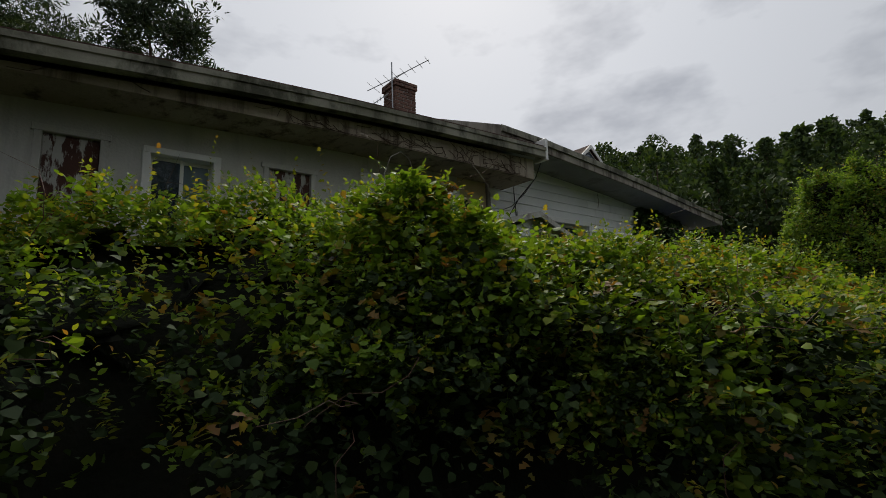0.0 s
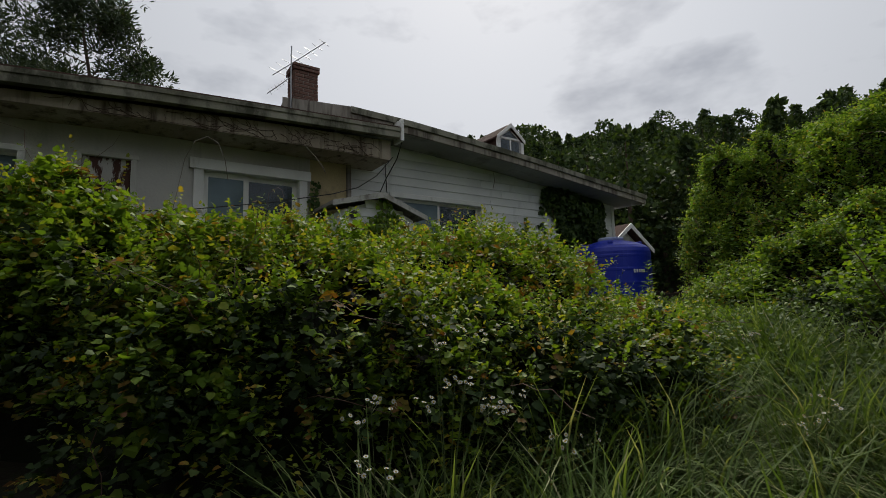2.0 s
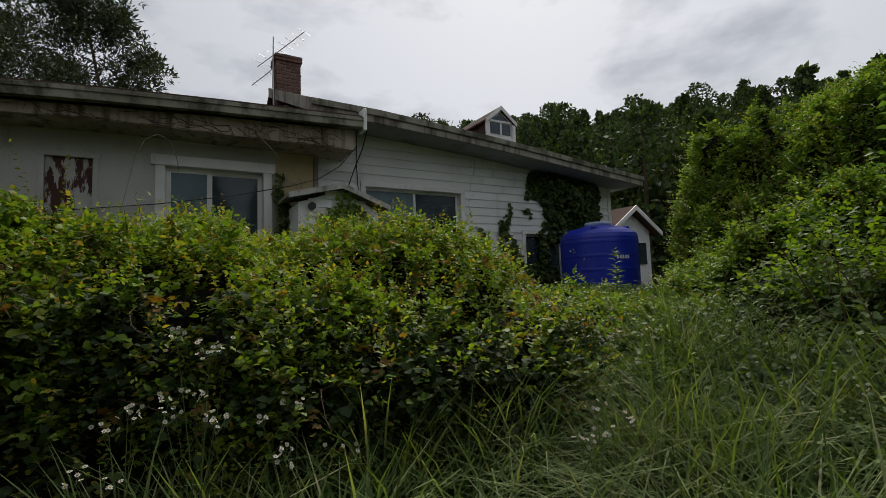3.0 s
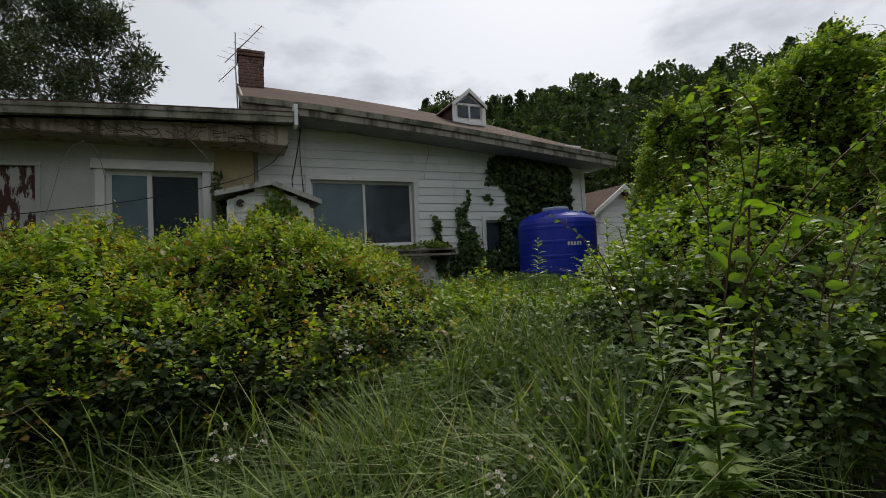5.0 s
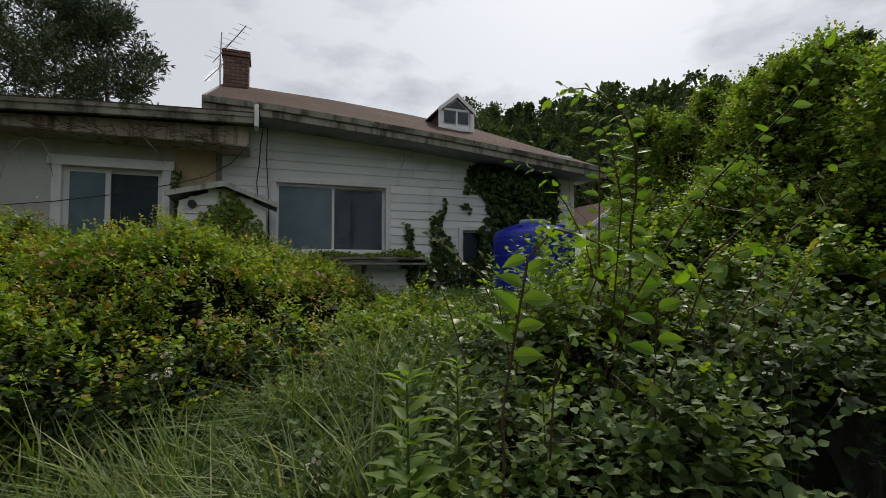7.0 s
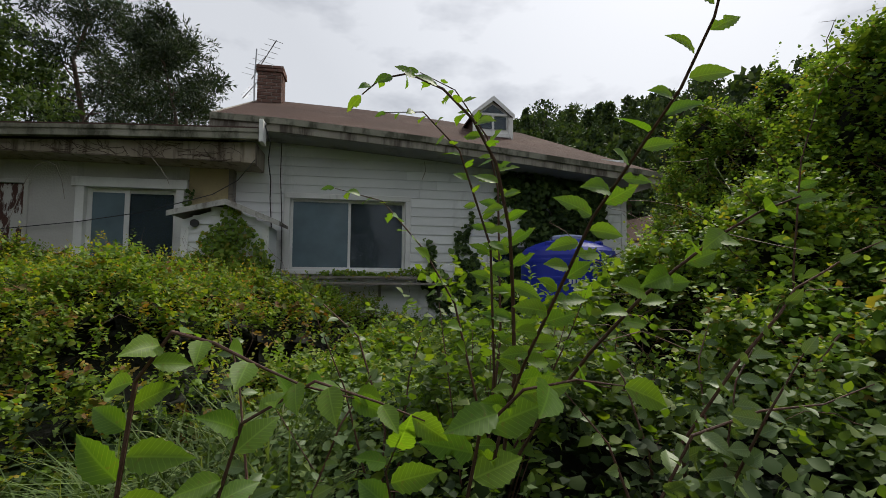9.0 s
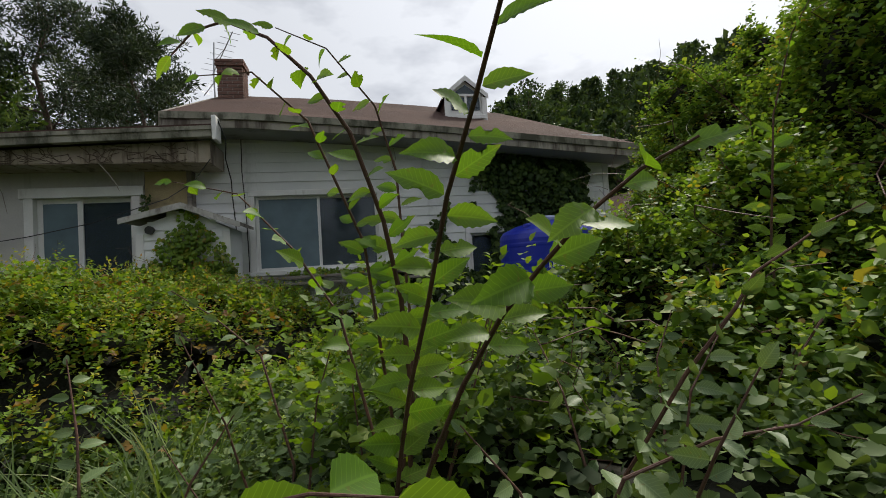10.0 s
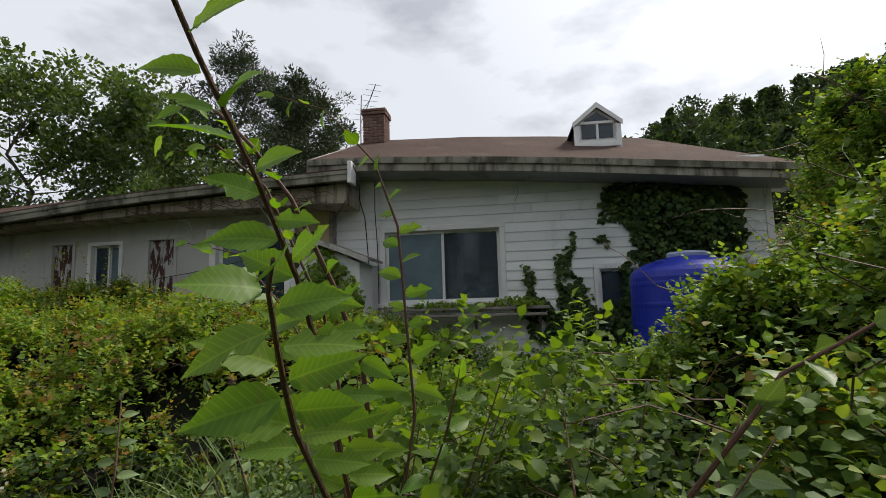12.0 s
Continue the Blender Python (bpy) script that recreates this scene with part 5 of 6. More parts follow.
def elm_sapling():
    t = thing("elm_sapling", "young elm with long arching shoots and insect-eaten toothed leaves", "sapling", (7.32, -0.76, 0.5))
    base = (7.32, -0.76, 0.5)
    S = lambda pts, r, step, size, skip: leafy_shoot(t, pts, r, step, size, skip, ELM_MESHES, M_TWIG)
    S([base, (7.36, -0.80, 1.0), (7.41, -0.92, 1.6), (7.39, -0.96, 1.9), (7.35, -1.05, 2.1), (7.28, -1.13, 2.3), (7.20, -1.16, 2.42), (7.11, -1.15, 2.51), (7.01, -1.10, 2.57), (6.93, -1.06, 2.565), (6.87, -1.03, 2.52)], 0.0085, 0.040, 0.085, 30)
    S([base, (7.33, -0.82, 1.15), (7.37, -0.95, 1.5), (7.39, -1.10, 1.7), (7.42, -1.26, 1.9), (7.44, -1.44, 2.1), (7.46, -1.60, 2.22), (7.47, -1.73, 2.31), (7.47, -1.82, 2.40), (7.46, -1.88, 2.50)], 0.0075, 0.042, 0.098, 19)
    S([(7.40, -0.92, 1.3), (7.43, -1.15, 1.55), (7.46, -1.38, 1.76), (7.49, -1.55, 1.90), (7.52, -1.64, 1.97), (7.55, -1.72, 2.03), (7.58, -1.79, 2.07), (7.61, -1.84, 2.09)], 0.006, 0.036, 0.098, 22)
    S([(7.30, -0.82, 1.5), (7.22, -0.80, 1.85), (7.10, -0.80, 2.05), (6.95, -0.80, 2.22), (6.78, -0.80, 2.26)], 0.005, 0.045, 0.08, 4)
    S([(7.36, -0.85, 1.5), (7.30, -1.0, 2.05), (7.18, -1.06, 2.35), (7.06, -1.08, 2.46), (6.94, -1.08, 2.45)], 0.005, 0.042, 0.062, 6)
    S([(7.32, -0.8, 1.1), (7.50, -0.9, 1.5), (7.60, -0.95, 1.75), (7.64, -1.0, 1.9)], 0.005, 0.045, 0.08, 3)
    # shoots standing behind, towards the bush
    S([(7.34, -0.7, 1.0), (7.45, -0.62, 1.7), (7.42, -0.68, 2.3), (7.36, -0.73, 2.5), (7.22, -0.78, 2.66), (7.08, -0.82, 2.70)], 0.006, 0.05, 0.085, 14)
    # lower crown of short leafy twigs
    n = 230
    c = np.array([7.65, -0.35, 1.42])
    off = rand_dirs(n)
    P = c + off * (RNG.uniform(0.15, 1, n) ** 0.6)[:, None] * np.array([0.75, 0.55, 0.55])
    D = unit(off + np.array([0, 0, 0.6]))
    ob = link("lower_crown", sprig_leaves(P, D, RNG.uniform(0.15, 0.35, n), 8, 0.062, LEAF_OVAL, M_ELM, "lower_crown"), M_ELM, t)
    ob.location = -t.location
    for p in P[::9]:
        tw = tube([Vector(base) + Vector((0, 0, 0.2)), (Vector(base) + Vector(p)) / 2 + Vector((0, 0, 0.12)), Vector(p)], [0.005, 0.0035, 0.002], 4)
        part("twig", tw, M_TWIG, t).location = -t.location


elm_sapling()
t2 = thing("elm_sapling", "thin young elm shoot standing out of the vine-covered bush", "sapling", (9.3, -0.2, 1.0))
leafy_shoot(t2, [(9.3, -0.2, 0.9), (9.25, -0.25, 2.0), (9.25, -0.32, 2.6), (9.3, -0.40, 2.95), (9.36, -0.46, 3.1)], 0.007, 0.06, 0.10, 16, ELM_MESHES, M_TWIG)


def low_shrub(at, r, top, n, mat, size, label):
    """A rounded low shrub of short leafy twigs on a few thin stems."""
    x, y = at
    z = float(ground_z(x, y))
    t = thing("low_shrub", label, "shrub", (x, y, z))
    off = rand_dirs(n)
    off[:, 2] = np.abs(off[:, 2])
    P = np.array([0, 0, (top - z) * 0.35]) + off * (RNG.uniform(0.2, 1, n) ** 0.5)[:, None] * np.array([r, r, (top - z) * 0.6])
    D = unit(off + np.array([0, 0, 0.5]) + RNG.normal(size=(n, 3)) * 0.3)
    link("leaves", sprig_leaves(P, D, RNG.uniform(0.12, 0.3, n), 8, size, LEAF_OVAL, mat, "leaves"), mat, t)
    for p in P[::max(1, n // 14)]:
        part("stem", tube([(0, 0, -0.03), (p[0] * 0.4, p[1] * 0.4, p[2] * 0.6), tuple(p)], [0.006, 0.004, 0.002], 4), M_TWIG, t)


for at, r, top, n, mat, size in (((7.15, -1.55), 0.28, 1.22, 110, M_ELMSHADE, 0.07),):
    low_shrub(at, r, top, n, mat, size, "low leafy shrub crowding the way")


def moved(points, dx, dy):
    return [(x + dx, y + dy, z) for x, y, z in points]


def shade_shrub(at, shoots, label):
    t = thing("shrub", label, "shrub", moved([at], 0.2, 0.08)[0])
    for pts, size, step in shoots:
        pts = moved(pts, 0.2, 0.08)
        leafy_shoot(t, pts, 0.007, step, size, 4, SHADE_MESHES, M_TWIG)
    return t


SHADY = "low shrub with grey-green pleated leaves on reddish twigs"
shade_shrub((8.05, -1.0, 0.7), [
    ([(7.85, -1.08, 0.7), (7.74, -1.15, 1.40), (7.86, -1.26, 1.68), (7.95, -1.33, 1.84), (8.01, -1.33, 1.92), (8.09, -1.35, 1.97), (8.18, -1.37, 2.03), (8.27, -1.39, 2.07)], 0.085, 0.055),
    ([(8.05, -1.0, 0.75), (8.0, -0.95, 1.3), (8.12, -0.75, 1.6), (8.3, -0.6, 1.75)], 0.075, 0.05),
    ([(8.05, -1.0, 0.75), (8.3, -0.9, 1.25), (8.55, -0.85, 1.55), (8.75, -0.8, 1.7)], 0.075, 0.05)], SHADY)
shade_shrub((7.6, -1.34, 0.6), [
    ([(7.6, -1.34, 0.6), (7.52, -1.34, 1.3), (7.62, -1.36, 1.50), (7.82, -1.39, 1.57), (8.0, -1.42, 1.59), (8.14, -1.45, 1.65)], 0.085, 0.05),
    ([(7.6, -1.34, 0.6), (7.5, -1.3, 1.2), (7.42, -1.25, 1.45), (7.30, -1.2, 1.6)], 0.08, 0.05)], SHADY)
shade_shrub((7.9, -0.2, 0.75), [
    ([(7.9, -0.2, 0.7), (7.95, -0.2, 1.2), (8.05, -0.18, 1.5), (8.1, -0.14, 1.7)], 0.065, 0.045),
    ([(7.9, -0.2, 0.7), (7.8, -0.1, 1.2), (7.7, -0.02, 1.5)], 0.065, 0.045),
    ([(7.9, -0.2, 0.7), (8.1, -0.1, 1.1), (8.3, 0.0, 1.35)], 0.065, 0.045)], SHADY)
shade_shrub((6.75, -0.6, 0.45), [
    ([(6.75, -0.6, 0.45), (6.72, -0.6, 1.1), (6.62, -0.62, 1.5), (6.50, -0.65, 1.8)], 0.07, 0.05),
    ([(6.75, -0.6, 0.45), (6.85, -0.5, 1.1), (6.9, -0.45, 1.5), (6.98, -0.4, 1.75)], 0.07, 0.05),
    ([(6.75, -0.6, 0.45), (6.80, -0.4, 1.25), (6.67, -0.27, 1.66), (6.48, -0.23, 1.83), (6.32, -0.20, 1.94)], 0.07, 0.05),
    ([(6.75, -0.6, 0.45), (6.55, -0.4, 1.0), (6.3, -0.3, 1.35)], 0.07, 0.05)], SHADY)
shade_shrub((6.4, -0.95, 0.45), [
    ([(6.4, -0.95, 0.4), (6.32, -0.88, 1.2), (6.25, -0.75, 1.55), (6.18, -0.66, 1.76)], 0.075, 0.05),
    ([(6.4, -0.95, 0.4), (6.5, -1.0, 1.15), (6.62, -0.95, 1.45), (6.72, -0.9, 1.6)], 0.075, 0.05)], SHADY)
shade_shrub((7.75, -1.1, 0.65), [
    ([(7.75, -1.1, 0.6), (7.72, -1.0, 1.3), (7.71, -0.85, 1.55), (7.72, -0.58, 1.72)], 0.075, 0.05),
    ([(7.75, -1.1, 0.6), (7.85, -1.2, 1.3), (7.95, -1.15, 1.6), (8.1, -1.1, 1.75)], 0.08, 0.05),
    ([(7.75, -1.1, 0.6), (7.72, -1.35, 1.3), (7.74, -1.5, 1.6), (7.80, -1.55, 1.76)], 0.085, 0.05)], SHADY)
bramble = thing("vine_branch", "trailing vine branch with large drooping heart-shaped leaves", "vine", (6.4, -1.62, 0.4))
leafy_shoot(bramble, moved([(6.15, -1.5, 0.4), (6.12, -1.55, 1.2), (6.2, -1.6, 1.74), (6.28, -1.65, 1.84), (6.36, -1.67, 1.82), (6.45, -1.70, 1.78), (6.53, -1.73, 1.75), (6.62, -1.75, 1.73)], 0.25, 0.1), 0.006, 0.05, 0.105, 20, ELM_MESHES[:2], M_TWIG)
leafy_shoot(bramble, moved([(6.3, -1.5, 0.45), (6.3, -1.6, 1.3), (6.42, -1.7, 1.68), (6.55, -1.74, 1.76), (6.66, -1.78, 1.73), (6.74, -1.8, 1.70)], 0.25, 0.1), 0.005, 0.05, 0.10, 18, ELM_MESHES[:2], M_TWIG)
sucker = thing("elm_sapling", "low elm sucker with a few broad bright leaves", "sapling", (6.85, -1.55, 0.5))
leafy_shoot(sucker, moved([(6.85, -1.55, 0.5), (6.82, -1.62, 1.3), (6.85, -1.75, 1.66), (6.90, -1.85, 1.76), (6.98, -1.88, 1.78), (7.06, -1.89, 1.77)], 0.25, 0.1), 0.005, 0.06, 0.125, 18, ELM_MESHES, M_TWIG)
leafy_shoot(sucker, moved([(6.85, -1.55, 0.5), (6.75, -1.6, 1.2), (6.68, -1.7, 1.58), (6.70, -1.8, 1.68)], 0.25, 0.1), 0.004, 0.06, 0.11, 15, ELM_MESHES, M_TWIG)


# ---- horseweeds: upright stems ringed with long leaves ----
def horseweed(at, height, count, label):
    x, y = at
    z = float(ground_z(x, y)) - 0.02
    t = thing("horseweed", label, "weed", (x, y, z), "weeds by the path")
    bm = tube([(0, 0, 0), (0.01, 0.0, height * 0.5), (0.0, 0.01, height)], [0.007, 0.006, 0.002], 6)
    part("stem", bm, M_STEM, t)
    u = np.sort(RNG.uniform(0.12, 1.0, count))
    a = np.arange(count) * 2.4
    P = np.stack([0 * u, 0 * u, u * height], -1)
    D = np.stack([np.cos(a), np.sin(a), 0.55 - 0.55 * (1 - u)], -1)
    me = leaves_mesh("leaves", P, D, np.tile([0, 0, 1.0], (count, 1)) + 0.15 * RNG.normal(size=(count, 3)), 0.20 * (1.15 - 0.75 * u) * RNG.uniform(0.8, 1.15, count), LEAF_LONG, M_ELM)
    link("leaves", me, M_ELM, t)


for at, h, c in (((5.94, -1.74), 1.12, 110), ((6.3, -1.2), 0.95, 60), ((7.75, 0.9), 1.0, 60), ((8.25, 1.2), 1.25, 70), ((6.6, -1.35), 0.8, 50), ((8.3, 2.6), 1.0, 50)):
    horseweed(at, h, c, "upright green weed ringed with narrow leaves")


# ---- white asters ----
def aster(at, height, sprays, label="leggy white aster with small daisy flowers"):
    x, y = at
    z = float(ground_z(x, y)) - 0.02
    t = thing("aster", label, "wildflower", (x, y, z), "white asters")
    for k in range(sprays):
        a = RNG.uniform(0, 2 * math.pi)
        r = RNG.uniform(0.05, 0.2)
        top = Vector((r * math.cos(a), r * math.sin(a) - 0.08, height * RNG.uniform(0.75, 1.0)))
        bm = tube([(0, 0, 0), (top.x * 0.25, top.y * 0.25, top.z * 0.6), top[:]], [0.003, 0.0022, 0.0012], 4)
        tops = []
        for j in range(int(RNG.integers(4, 8))):
            p = top + Vector((RNG.normal() * 0.028, RNG.normal() * 0.028, RNG.uniform(0.02, 0.07)))
            tube([top[:], ((top + p) / 2 + Vector((0, 0, -0.004)))[:], p[:]], [0.001, 0.001, 0.0008], 3, bm)
            tops.append(p)
        stem = part("stem", bm, M_STEM, t)
        for p in tops:
            fl = bmesh.new()
            pet = 9
            for j in range(pet):
                a = 2 * math.pi * j / pet + RNG.normal() * 0.1
                c, s = math.cos(a), math.sin(a)
                w = 0.0018
                vs = [fl.verts.new(q) for q in ((0.003 * c - w * s, 0.003 * s + w * c, 0), (0.003 * c + w * s, 0.003 * s - w * c, 0), (0.0078 * c + w * s, 0.0078 * s - w * c, 0.001), (0.0082 * c - w * s, 0.0082 * s + w * c, 0.001))]
                fl.faces.new(vs)
            lathe([(0.003, 0), (0.0033, 0.001), (0.0015, 0.0028)], 6, fl)
            fl.transform(Matrix.Translation(p) @ Matrix.Scale(1.1, 4) @ Euler((RNG.normal() * 0.5 + 0.5, RNG.normal() * 0.5, 0)).to_matrix().to_4x4())
            me_f = part("flower", fl, M_WHITEFLOWER, stem)
            me_f.data.materials.append(M_YELLOWDISC)
            for q in me_f.data.polygons[pet:]:
                q.material_index = 1


for at, h, c in (((2.95, 0.12), 1.3, 9), ((2.7, 0.2), 1.0, 5), ((3.3, 0.0), 1.0, 5), ((5.3, -1.25), 0.75, 4), ((5.75, -1.0), 0.75, 3), ((4.4, -0.6), 0.85, 4), ((5.0, 0.1), 1.05, 4), ((7.5, 2.6), 0.95, 2), ((7.6, -1.6), 0.7, 3), ((6.7, 1.0), 0.8, 2)):
    aster(at, h, c)


# ---- leafy undergrowth between the grass ----
def undergrowth():
    n = 7000
    x, y = scatter_field(n * 5, 5.2, 9.2, -1.9, 4.6, lambda x, y: (y < front_y(x) + 0.5) & (bush_top(x, y) < ground_z(x, y) + 0.6) & (scrub_top(x, y) < ground_z(x, y) + 0.2) & ((x < 7.0) | (y > 0.5)) & (y > -1.75 + 0.12 * np.abs(x - 7)) & (wavy(x, y, 2.0, 6.0) > -0.15 - 0.3 * (y < 0.2) - 0.6 * (y > 2.2)))
    x, y = x[:n], y[:n]
    k = len(x)
    h = RNG.uniform(0.1, 0.75, k) * np.where(y < 0.6, 0.9, 0.55)
    P = np.stack([x, y, ground_z(x, y) + h * 0.55], -1)
    D = unit(np.array([0, 0, 1.0]) + RNG.normal(size=(k, 3)) * 0.35)
    me = sprig_leaves(P, D, 0.12 + h * 0.5, 10, 0.052, LEAF_OVAL, M_ELMSHADE, "undergrowth")
    tagged(link("undergrowth", me, M_ELMSHADE), "low leafy undergrowth among the long grass", "undergrowth", kind="stuff")


undergrowth()


def low_vines():
    """Vines creeping over the ground between the thicket and the tank."""
    x, y = scatter_field(16000, 4.9, 8.9, -0.4, 4.9, lambda x, y: (y < front_y(x) + 0.6) & (y > 0.35 + 0.25 * (x - 6.2)) & (bush_top(x, y) < ground_z(x, y) + 0.5) & (wavy(x, y, 2.4, 3.0) > -0.35))
    x, y = x[:4200], y[:4200]
    k = len(x)
    h = RNG.uniform(0.05, 0.42, k) * np.where(x + 0.35 * y > 8.2, 0.6, 1.0) * (1 + 0.5 * wavy(x, y, 3.0, 1.0))
    P = np.stack([x, y, ground_z(x, y) + h], -1)
    D = unit(np.array([0, 0, 0.8]) + RNG.normal(size=(k, 3)) * 0.5)
    tagged(link("low_vines", sprig_leaves(P, D, RNG.uniform(0.12, 0.28, k), 8, 0.056, LEAF_LOBED, M_VINE, "low_vines"), M_VINE), "low green vines creeping over the ground by the thicket", "vines", kind="stuff")


low_vines()


# ---- ivy on the siding ----
def ivy(name, blobs, n, size, label, wall_y=Y_MAIN, material=M_IVY):
    """Leaves that hug the wall in irregular patches."""
    w = np.array([b[2] * b[3] for b in blobs])
    k = RNG.choice(len(blobs), n, p=w / w.sum())
    b = np.array(blobs)[k]
    r, a = np.sqrt(RNG.uniform(0, 1, n)), RNG.uniform(0, 2 * math.pi, n)
    x, z = b[:, 0] + b[:, 2] * r * np.cos(a), b[:, 1] + b[:, 3] * r * np.sin(a)
    x += 0.10 * wavy(z, x, 7.0, 2.0)
    y = wall_y - 0.03 - RNG.uniform(0, 1, n) * b[:, 4] * (1.1 - r)
    p = np.stack([x, y, z], -1)
    face = unit(RNG.normal(size=(n, 3)) * 0.5 + np.array([0, -1, 0.5]))
    axis = RNG.normal(size=(n, 3)) + np.array([0, -0.2, -0.8])
    axis -= face * np.sum(axis * face, -1, keepdims=True) * 0.85
    me = leaves_mesh(name, p, axis, face, size * RNG.uniform(0.5, 1.3, n), LEAF_HEART, material)
    return tagged(link(name, me, material), label, "ivy", kind="stuff")


ivy("wall_ivy", [(10.35, 3.35, 0.85, 0.5, 0.35), (10.0, 3.6, 0.75, 0.36, 0.28), (10.8, 2.95, 0.5, 0.55, 0.30), (9.95, 2.8, 0.28, 0.5, 0.18), (10.9, 3.45, 0.45, 0.4, 0.25), (9.6, 2.1, 0.14, 0.5, 0.12), (9.5, 1.5, 0.5, 0.4, 0.25)], 7200, 0.085, "dark ivy climbing the white siding under the eave")
ivy("wall_creeper", [(8.05, 2.25, 0.10, 0.35, 0.08), (8.15, 1.9, 0.25, 0.2, 0.12), (8.62, 2.35, 0.14, 0.4, 0.10), (8.72, 2.85, 0.06, 0.28, 0.06), (8.75, 1.95, 0.28, 0.35, 0.15), (9.0, 1.6, 0.3, 0.3, 0.2), (8.4, 1.6, 0.4, 0.25, 0.2), (9.25, 2.95, 0.10, 0.12, 0.08), (9.35, 3.3, 0.2, 0.1, 0.08)], 1500, 0.07, "thin creeper strands on the white siding beside the window")

ivy("shed_creeper", [(4.85, 2.2, 0.28, 0.35, 0.16), (5.05, 2.6, 0.10, 0.35, 0.06), (5.15, 1.9, 0.45, 0.35, 0.25), (4.6, 1.95, 0.2, 0.3, 0.15), (5.45, 2.0, 0.16, 0.3, 0.12), (5.25, 2.3, 0.22, 0.35, 0.14), (4.95, 2.45, 0.16, 0.3, 0.10)], 2300, 0.058, "green creeper climbing the front of the small shed", 4.66, M_VINE)
ivy("door_creeper", [(4.27, 2.95, 0.06, 0.35, 0.06), (4.3, 2.5, 0.08, 0.4, 0.08)], 260, 0.06, "dark creeper beside the sliding door", Y_WING - 0.04)
ivy("ledge_weeds", [(6.6, 1.98, 0.45, 0.06, 0.35), (7.9, 2.0, 0.35, 0.10, 0.35), (7.3, 1.97, 0.3, 0.05, 0.3)], 700, 0.045, "small weeds growing along the window ledge", 5.5, M_VINE)


# ---- bare vine stems over the concrete beam, and dead hooked stems ----
def bare_vine():
    t = thing("bare_vine", "leafless vine stems clinging to the concrete beam", "vine", (3, Y_BEAM, 3.6), kind="stuff")
    bm = bmesh.new()
    for k in range(80):
        x = RNG.uniform(1.2, 5.0) if k > 6 else RNG.uniform(-0.4, 1.2)
        z = float(beam_z(x)) + RNG.uniform(0.02, 0.24)
        a = RNG.choice([0.0, math.pi]) + RNG.normal() * 0.5
        pts = []
        for j in range(7):
            pts.append((x, Y_BEAM - 0.008, min(max(z, float(beam_z(x)) + 0.01), float(gut_z(x)) - 0.18)))
            a += RNG.normal() * 0.6
            x += 0.085 * math.cos(a)
            z += 0.06 * math.sin(a)
            x = min(x, 5.1)
        tube(pts, [0.0052, 0.005, 0.0046, 0.004, 0.0035, 0.003, 0.002], 4, bm)
    ob = part("stems", bm, M_BARK, t)
    ob.location = -t.location
    tagged(ob, kind="stuff")


bare_vine()


def hooked_stem(points, label):
    tagged(part("dead_stem", tube(points, [0.006] + [0.005] * (len(points) - 2) + [0.003], 5), M_DEADWOOD), label, "stem")


hooked_stem([(2.2, 4.3, 1.8), (2.35, 4.5, 2.6), (2.45, 4.6, 3.15), (2.55, 4.62, 3.38), (2.68, 4.62, 3.46), (2.80, 4.62, 3.40), (2.88, 4.62, 3.2), (2.92, 4.63, 2.95)], "pale dead stem arching in front of the door")
hooked_stem([(3.9, 4.8, 3.62), (4.05, 4.75, 3.45), (4.15, 4.72, 3.30), (4.18, 4.72, 3.22)], "short dead stem hanging from the beam")
hooked_stem([(7.9, 5.53, 3.62), (7.96, 5.54, 3.78), (7.93, 5.54, 3.95)], "dry tendril on the white siding")

# loose tendrils over the tall bush
def tendrils():
    bm = bmesh.new()
    for k in range(34):
        x, y = RNG.uniform(9.6, 12.4), RNG.uniform(-0.8, 3.0)
        z = float(bush_top(np.array(x), np.array(y)))
        if z < 2.6:
            continue
        d = Vector((RNG.normal() * 0.6 - 0.3, RNG.normal() * 0.5, 1.0)).normalized()
        p = Vector((x, y, z - 0.15))
        pts = [p]
        for j in range(7):
            d = (d + Vector((RNG.normal() * 0.35, RNG.normal() * 0.3, -0.16))).normalized()
            p = p + d * 0.11
            pts.append(p)
        tube(pts, [0.005, 0.0045, 0.004, 0.0035, 0.003, 0.0025, 0.002, 0.0015], 4, bm)
    ob = tagged(part("tendril_tangle", bm, M_STEM), "thin green tendrils curling above the tall bush", "tendrils", kind="stuff")


tendrils()

# ---- siding boards, one by one ----
EXPOSE = 0.156


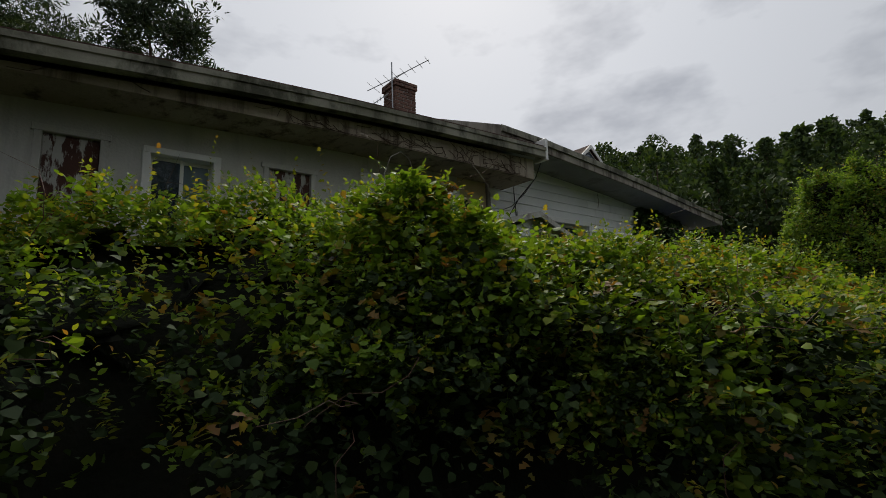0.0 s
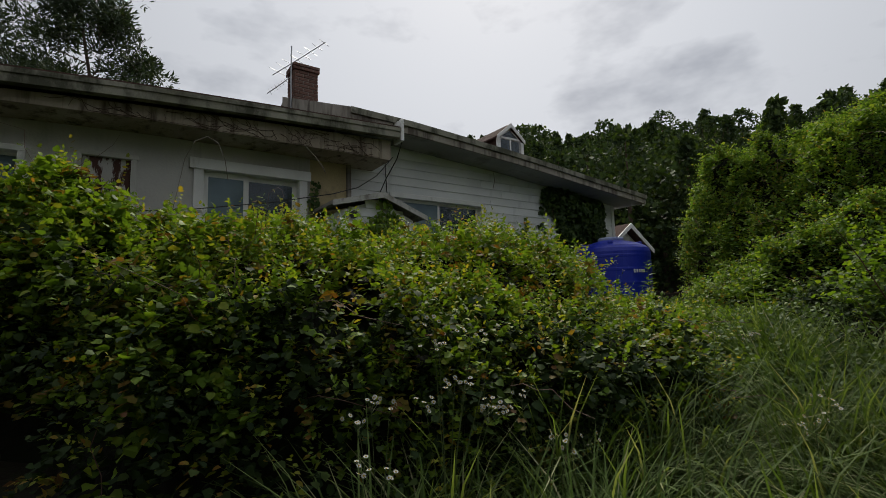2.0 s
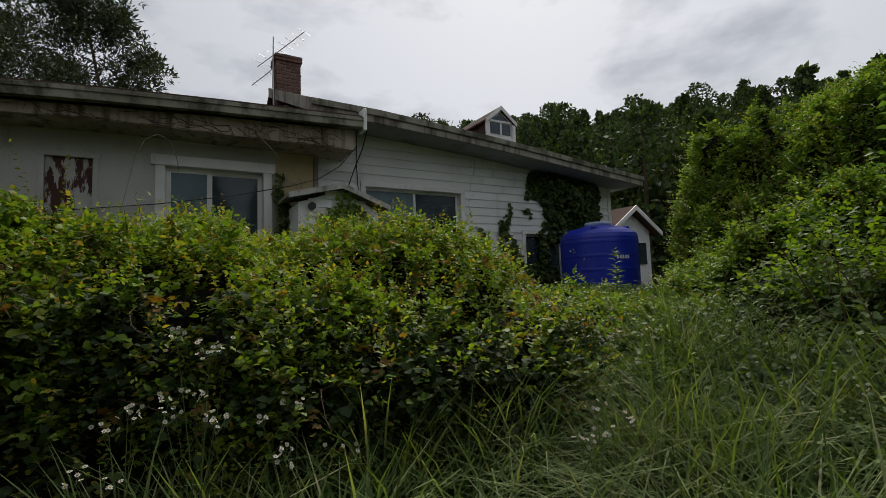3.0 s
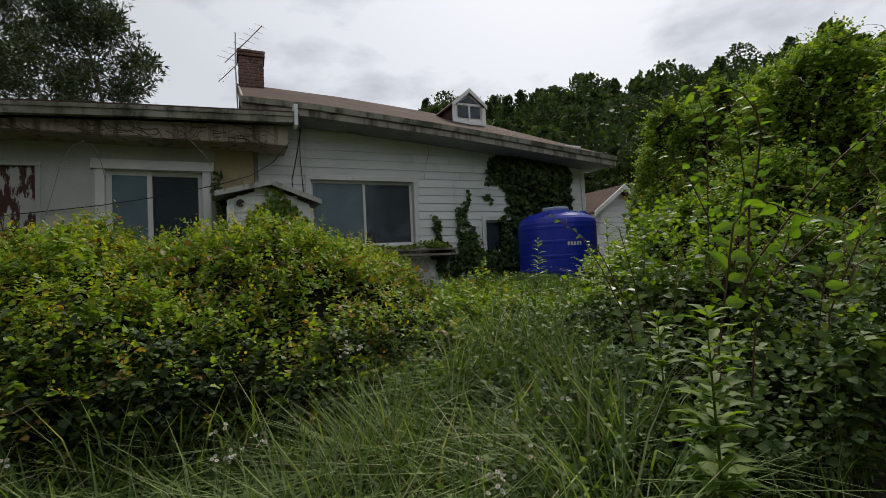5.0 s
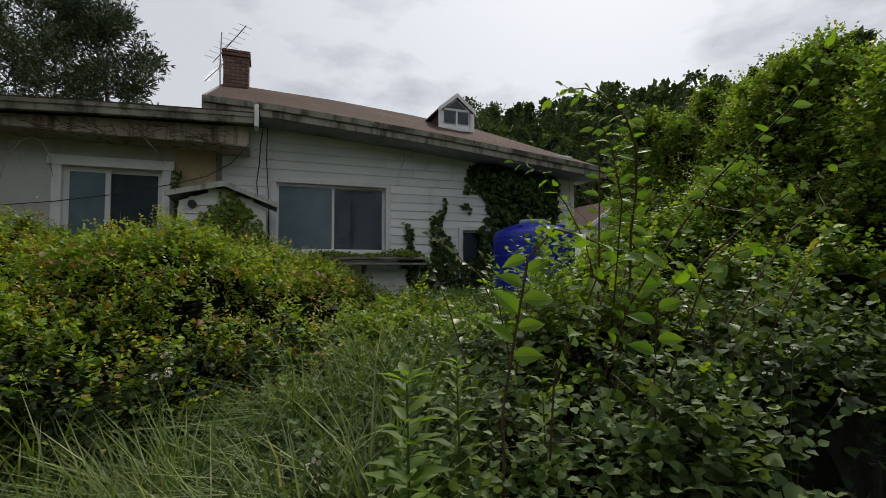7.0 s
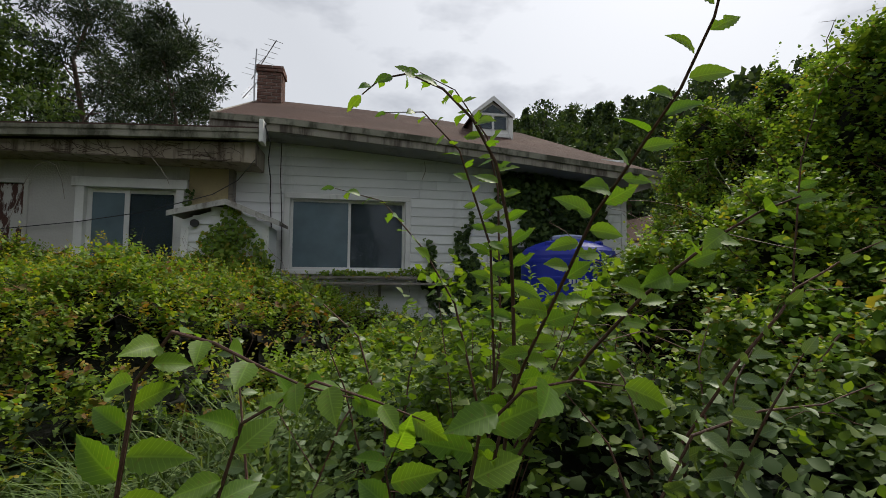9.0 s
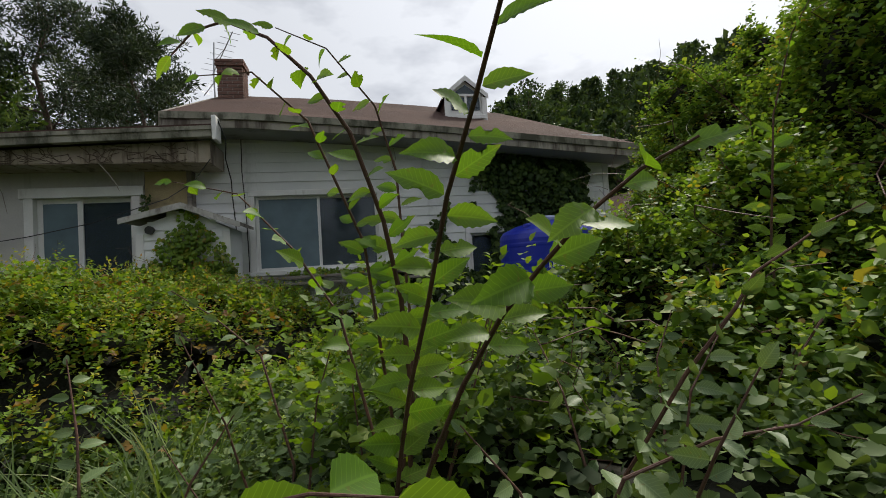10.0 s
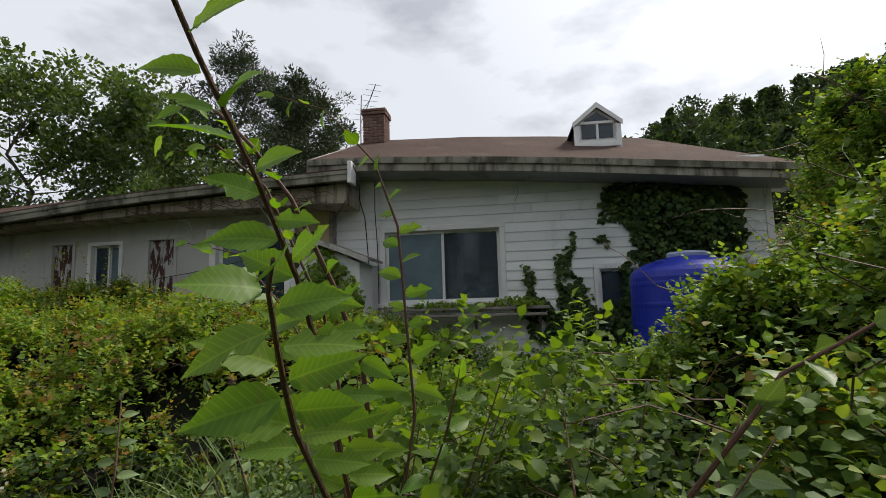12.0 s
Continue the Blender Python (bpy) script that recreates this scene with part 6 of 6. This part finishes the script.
def siding():
    def board(x0, x1, z0, z1):
        bm = prism([(0.0, 0.0), (-0.025, 0.0), (-0.025, 0.010), (-0.006, z1 - z0), (0.0, z1 - z0)], 0, x1 - x0, "x")
        ob = part("board", bm, M_SIDING, wall_main)
        ob.location = (x0, Y_MAIN - 0.002, z0)
    holes = [(MAIN_WIN[0] - 0.075, MAIN_WIN[1] + 0.075, MAIN_WIN[2] - 0.065, MAIN_WIN[3] + 0.075), (SIDE_WIN[0] - 0.075, SIDE_WIN[1] + 0.075, SIDE_WIN[2] - 0.065, SIDE_WIN[3] + 0.075)]
    z = 0.95
    row = 0
    while z < 4.12:
        z1 = min(z + EXPOSE + 0.012, 4.15)
        cuts = [X_JOIN + 0.003, X_RIGHT - 0.085]
        spans = [(cuts[0], cuts[1])]
        for h in holes:
            if h[2] < z + EXPOSE * 0.5 < h[3]:
                spans = [s for a, b in spans for s in (((a, h[0]), (h[1], b)) if a < h[0] and b > h[1] else ((a, b),))]
        for a, b in spans:
            x = a
            while x < b - 0.02:
                e = min(b, x + (2.1 + 0.9 * ((row * 7 + int(x * 3)) % 5) / 4 if row % 2 else 3.3))
                if b - e < 0.4:
                    e = b
                board(x, e - (0.003 if e < b else 0), z, z1)
                x = e
        z += EXPOSE
        row += 1


siding()


def bricks():
    bx, bh = 0.19, 0.062
    meshes = {}
    def brick(x0, x1, y0, y1, z0, z1):
        key = (round(x1 - x0, 3), round(y1 - y0, 3))
        if key not in meshes:
            bm = box(0, x1 - x0, 0, y1 - y0, 0, z1 - z0, 0.006)
            me = bpy.data.meshes.new("brick")
            bm.to_mesh(me)
            bm.free()
            me.materials.append(M_BRICK)
            meshes[key] = me
        ob = new("brick", meshes[key])
        ob.parent = chimney
        ob.location = Vector((x0 + RNG.uniform(-0.003, 0.003), y0 + RNG.uniform(-0.003, 0.003), z0)) - Vector(chimney.location)
    z = 5.0
    row = 0
    while z < CZ1 - 0.05:
        out = 0.03 if z > CZ1 - 0.16 else 0.0
        a0, a1, b0, b1 = CX0 - out, CX1 + out, CY0 - out, CY1 + out
        half = (a1 - a0) / 2.5
        xs = [a0, a0 + half, a0 + 2 * half, a1] if row % 2 else [a0, a0 + half / 2, a0 + 1.5 * half, a1]
        for p, q in zip(xs, xs[1:]):
            brick(p + 0.004, q - 0.004, b0, b0 + 0.09, z, z + bh)
        ys = [b0 + 0.095, b0 + 0.28, b1] if row % 2 else [b0 + 0.095, b0 + 0.19, b1]
        for p, q in zip(ys, ys[1:]):
            brick(a0, a0 + 0.09, p + 0.003, q - 0.003, z, z + bh)
            brick(a1 - 0.09, a1, p + 0.003, q - 0.003, z, z + bh)
        z += bh + 0.011
        row += 1


bricks()
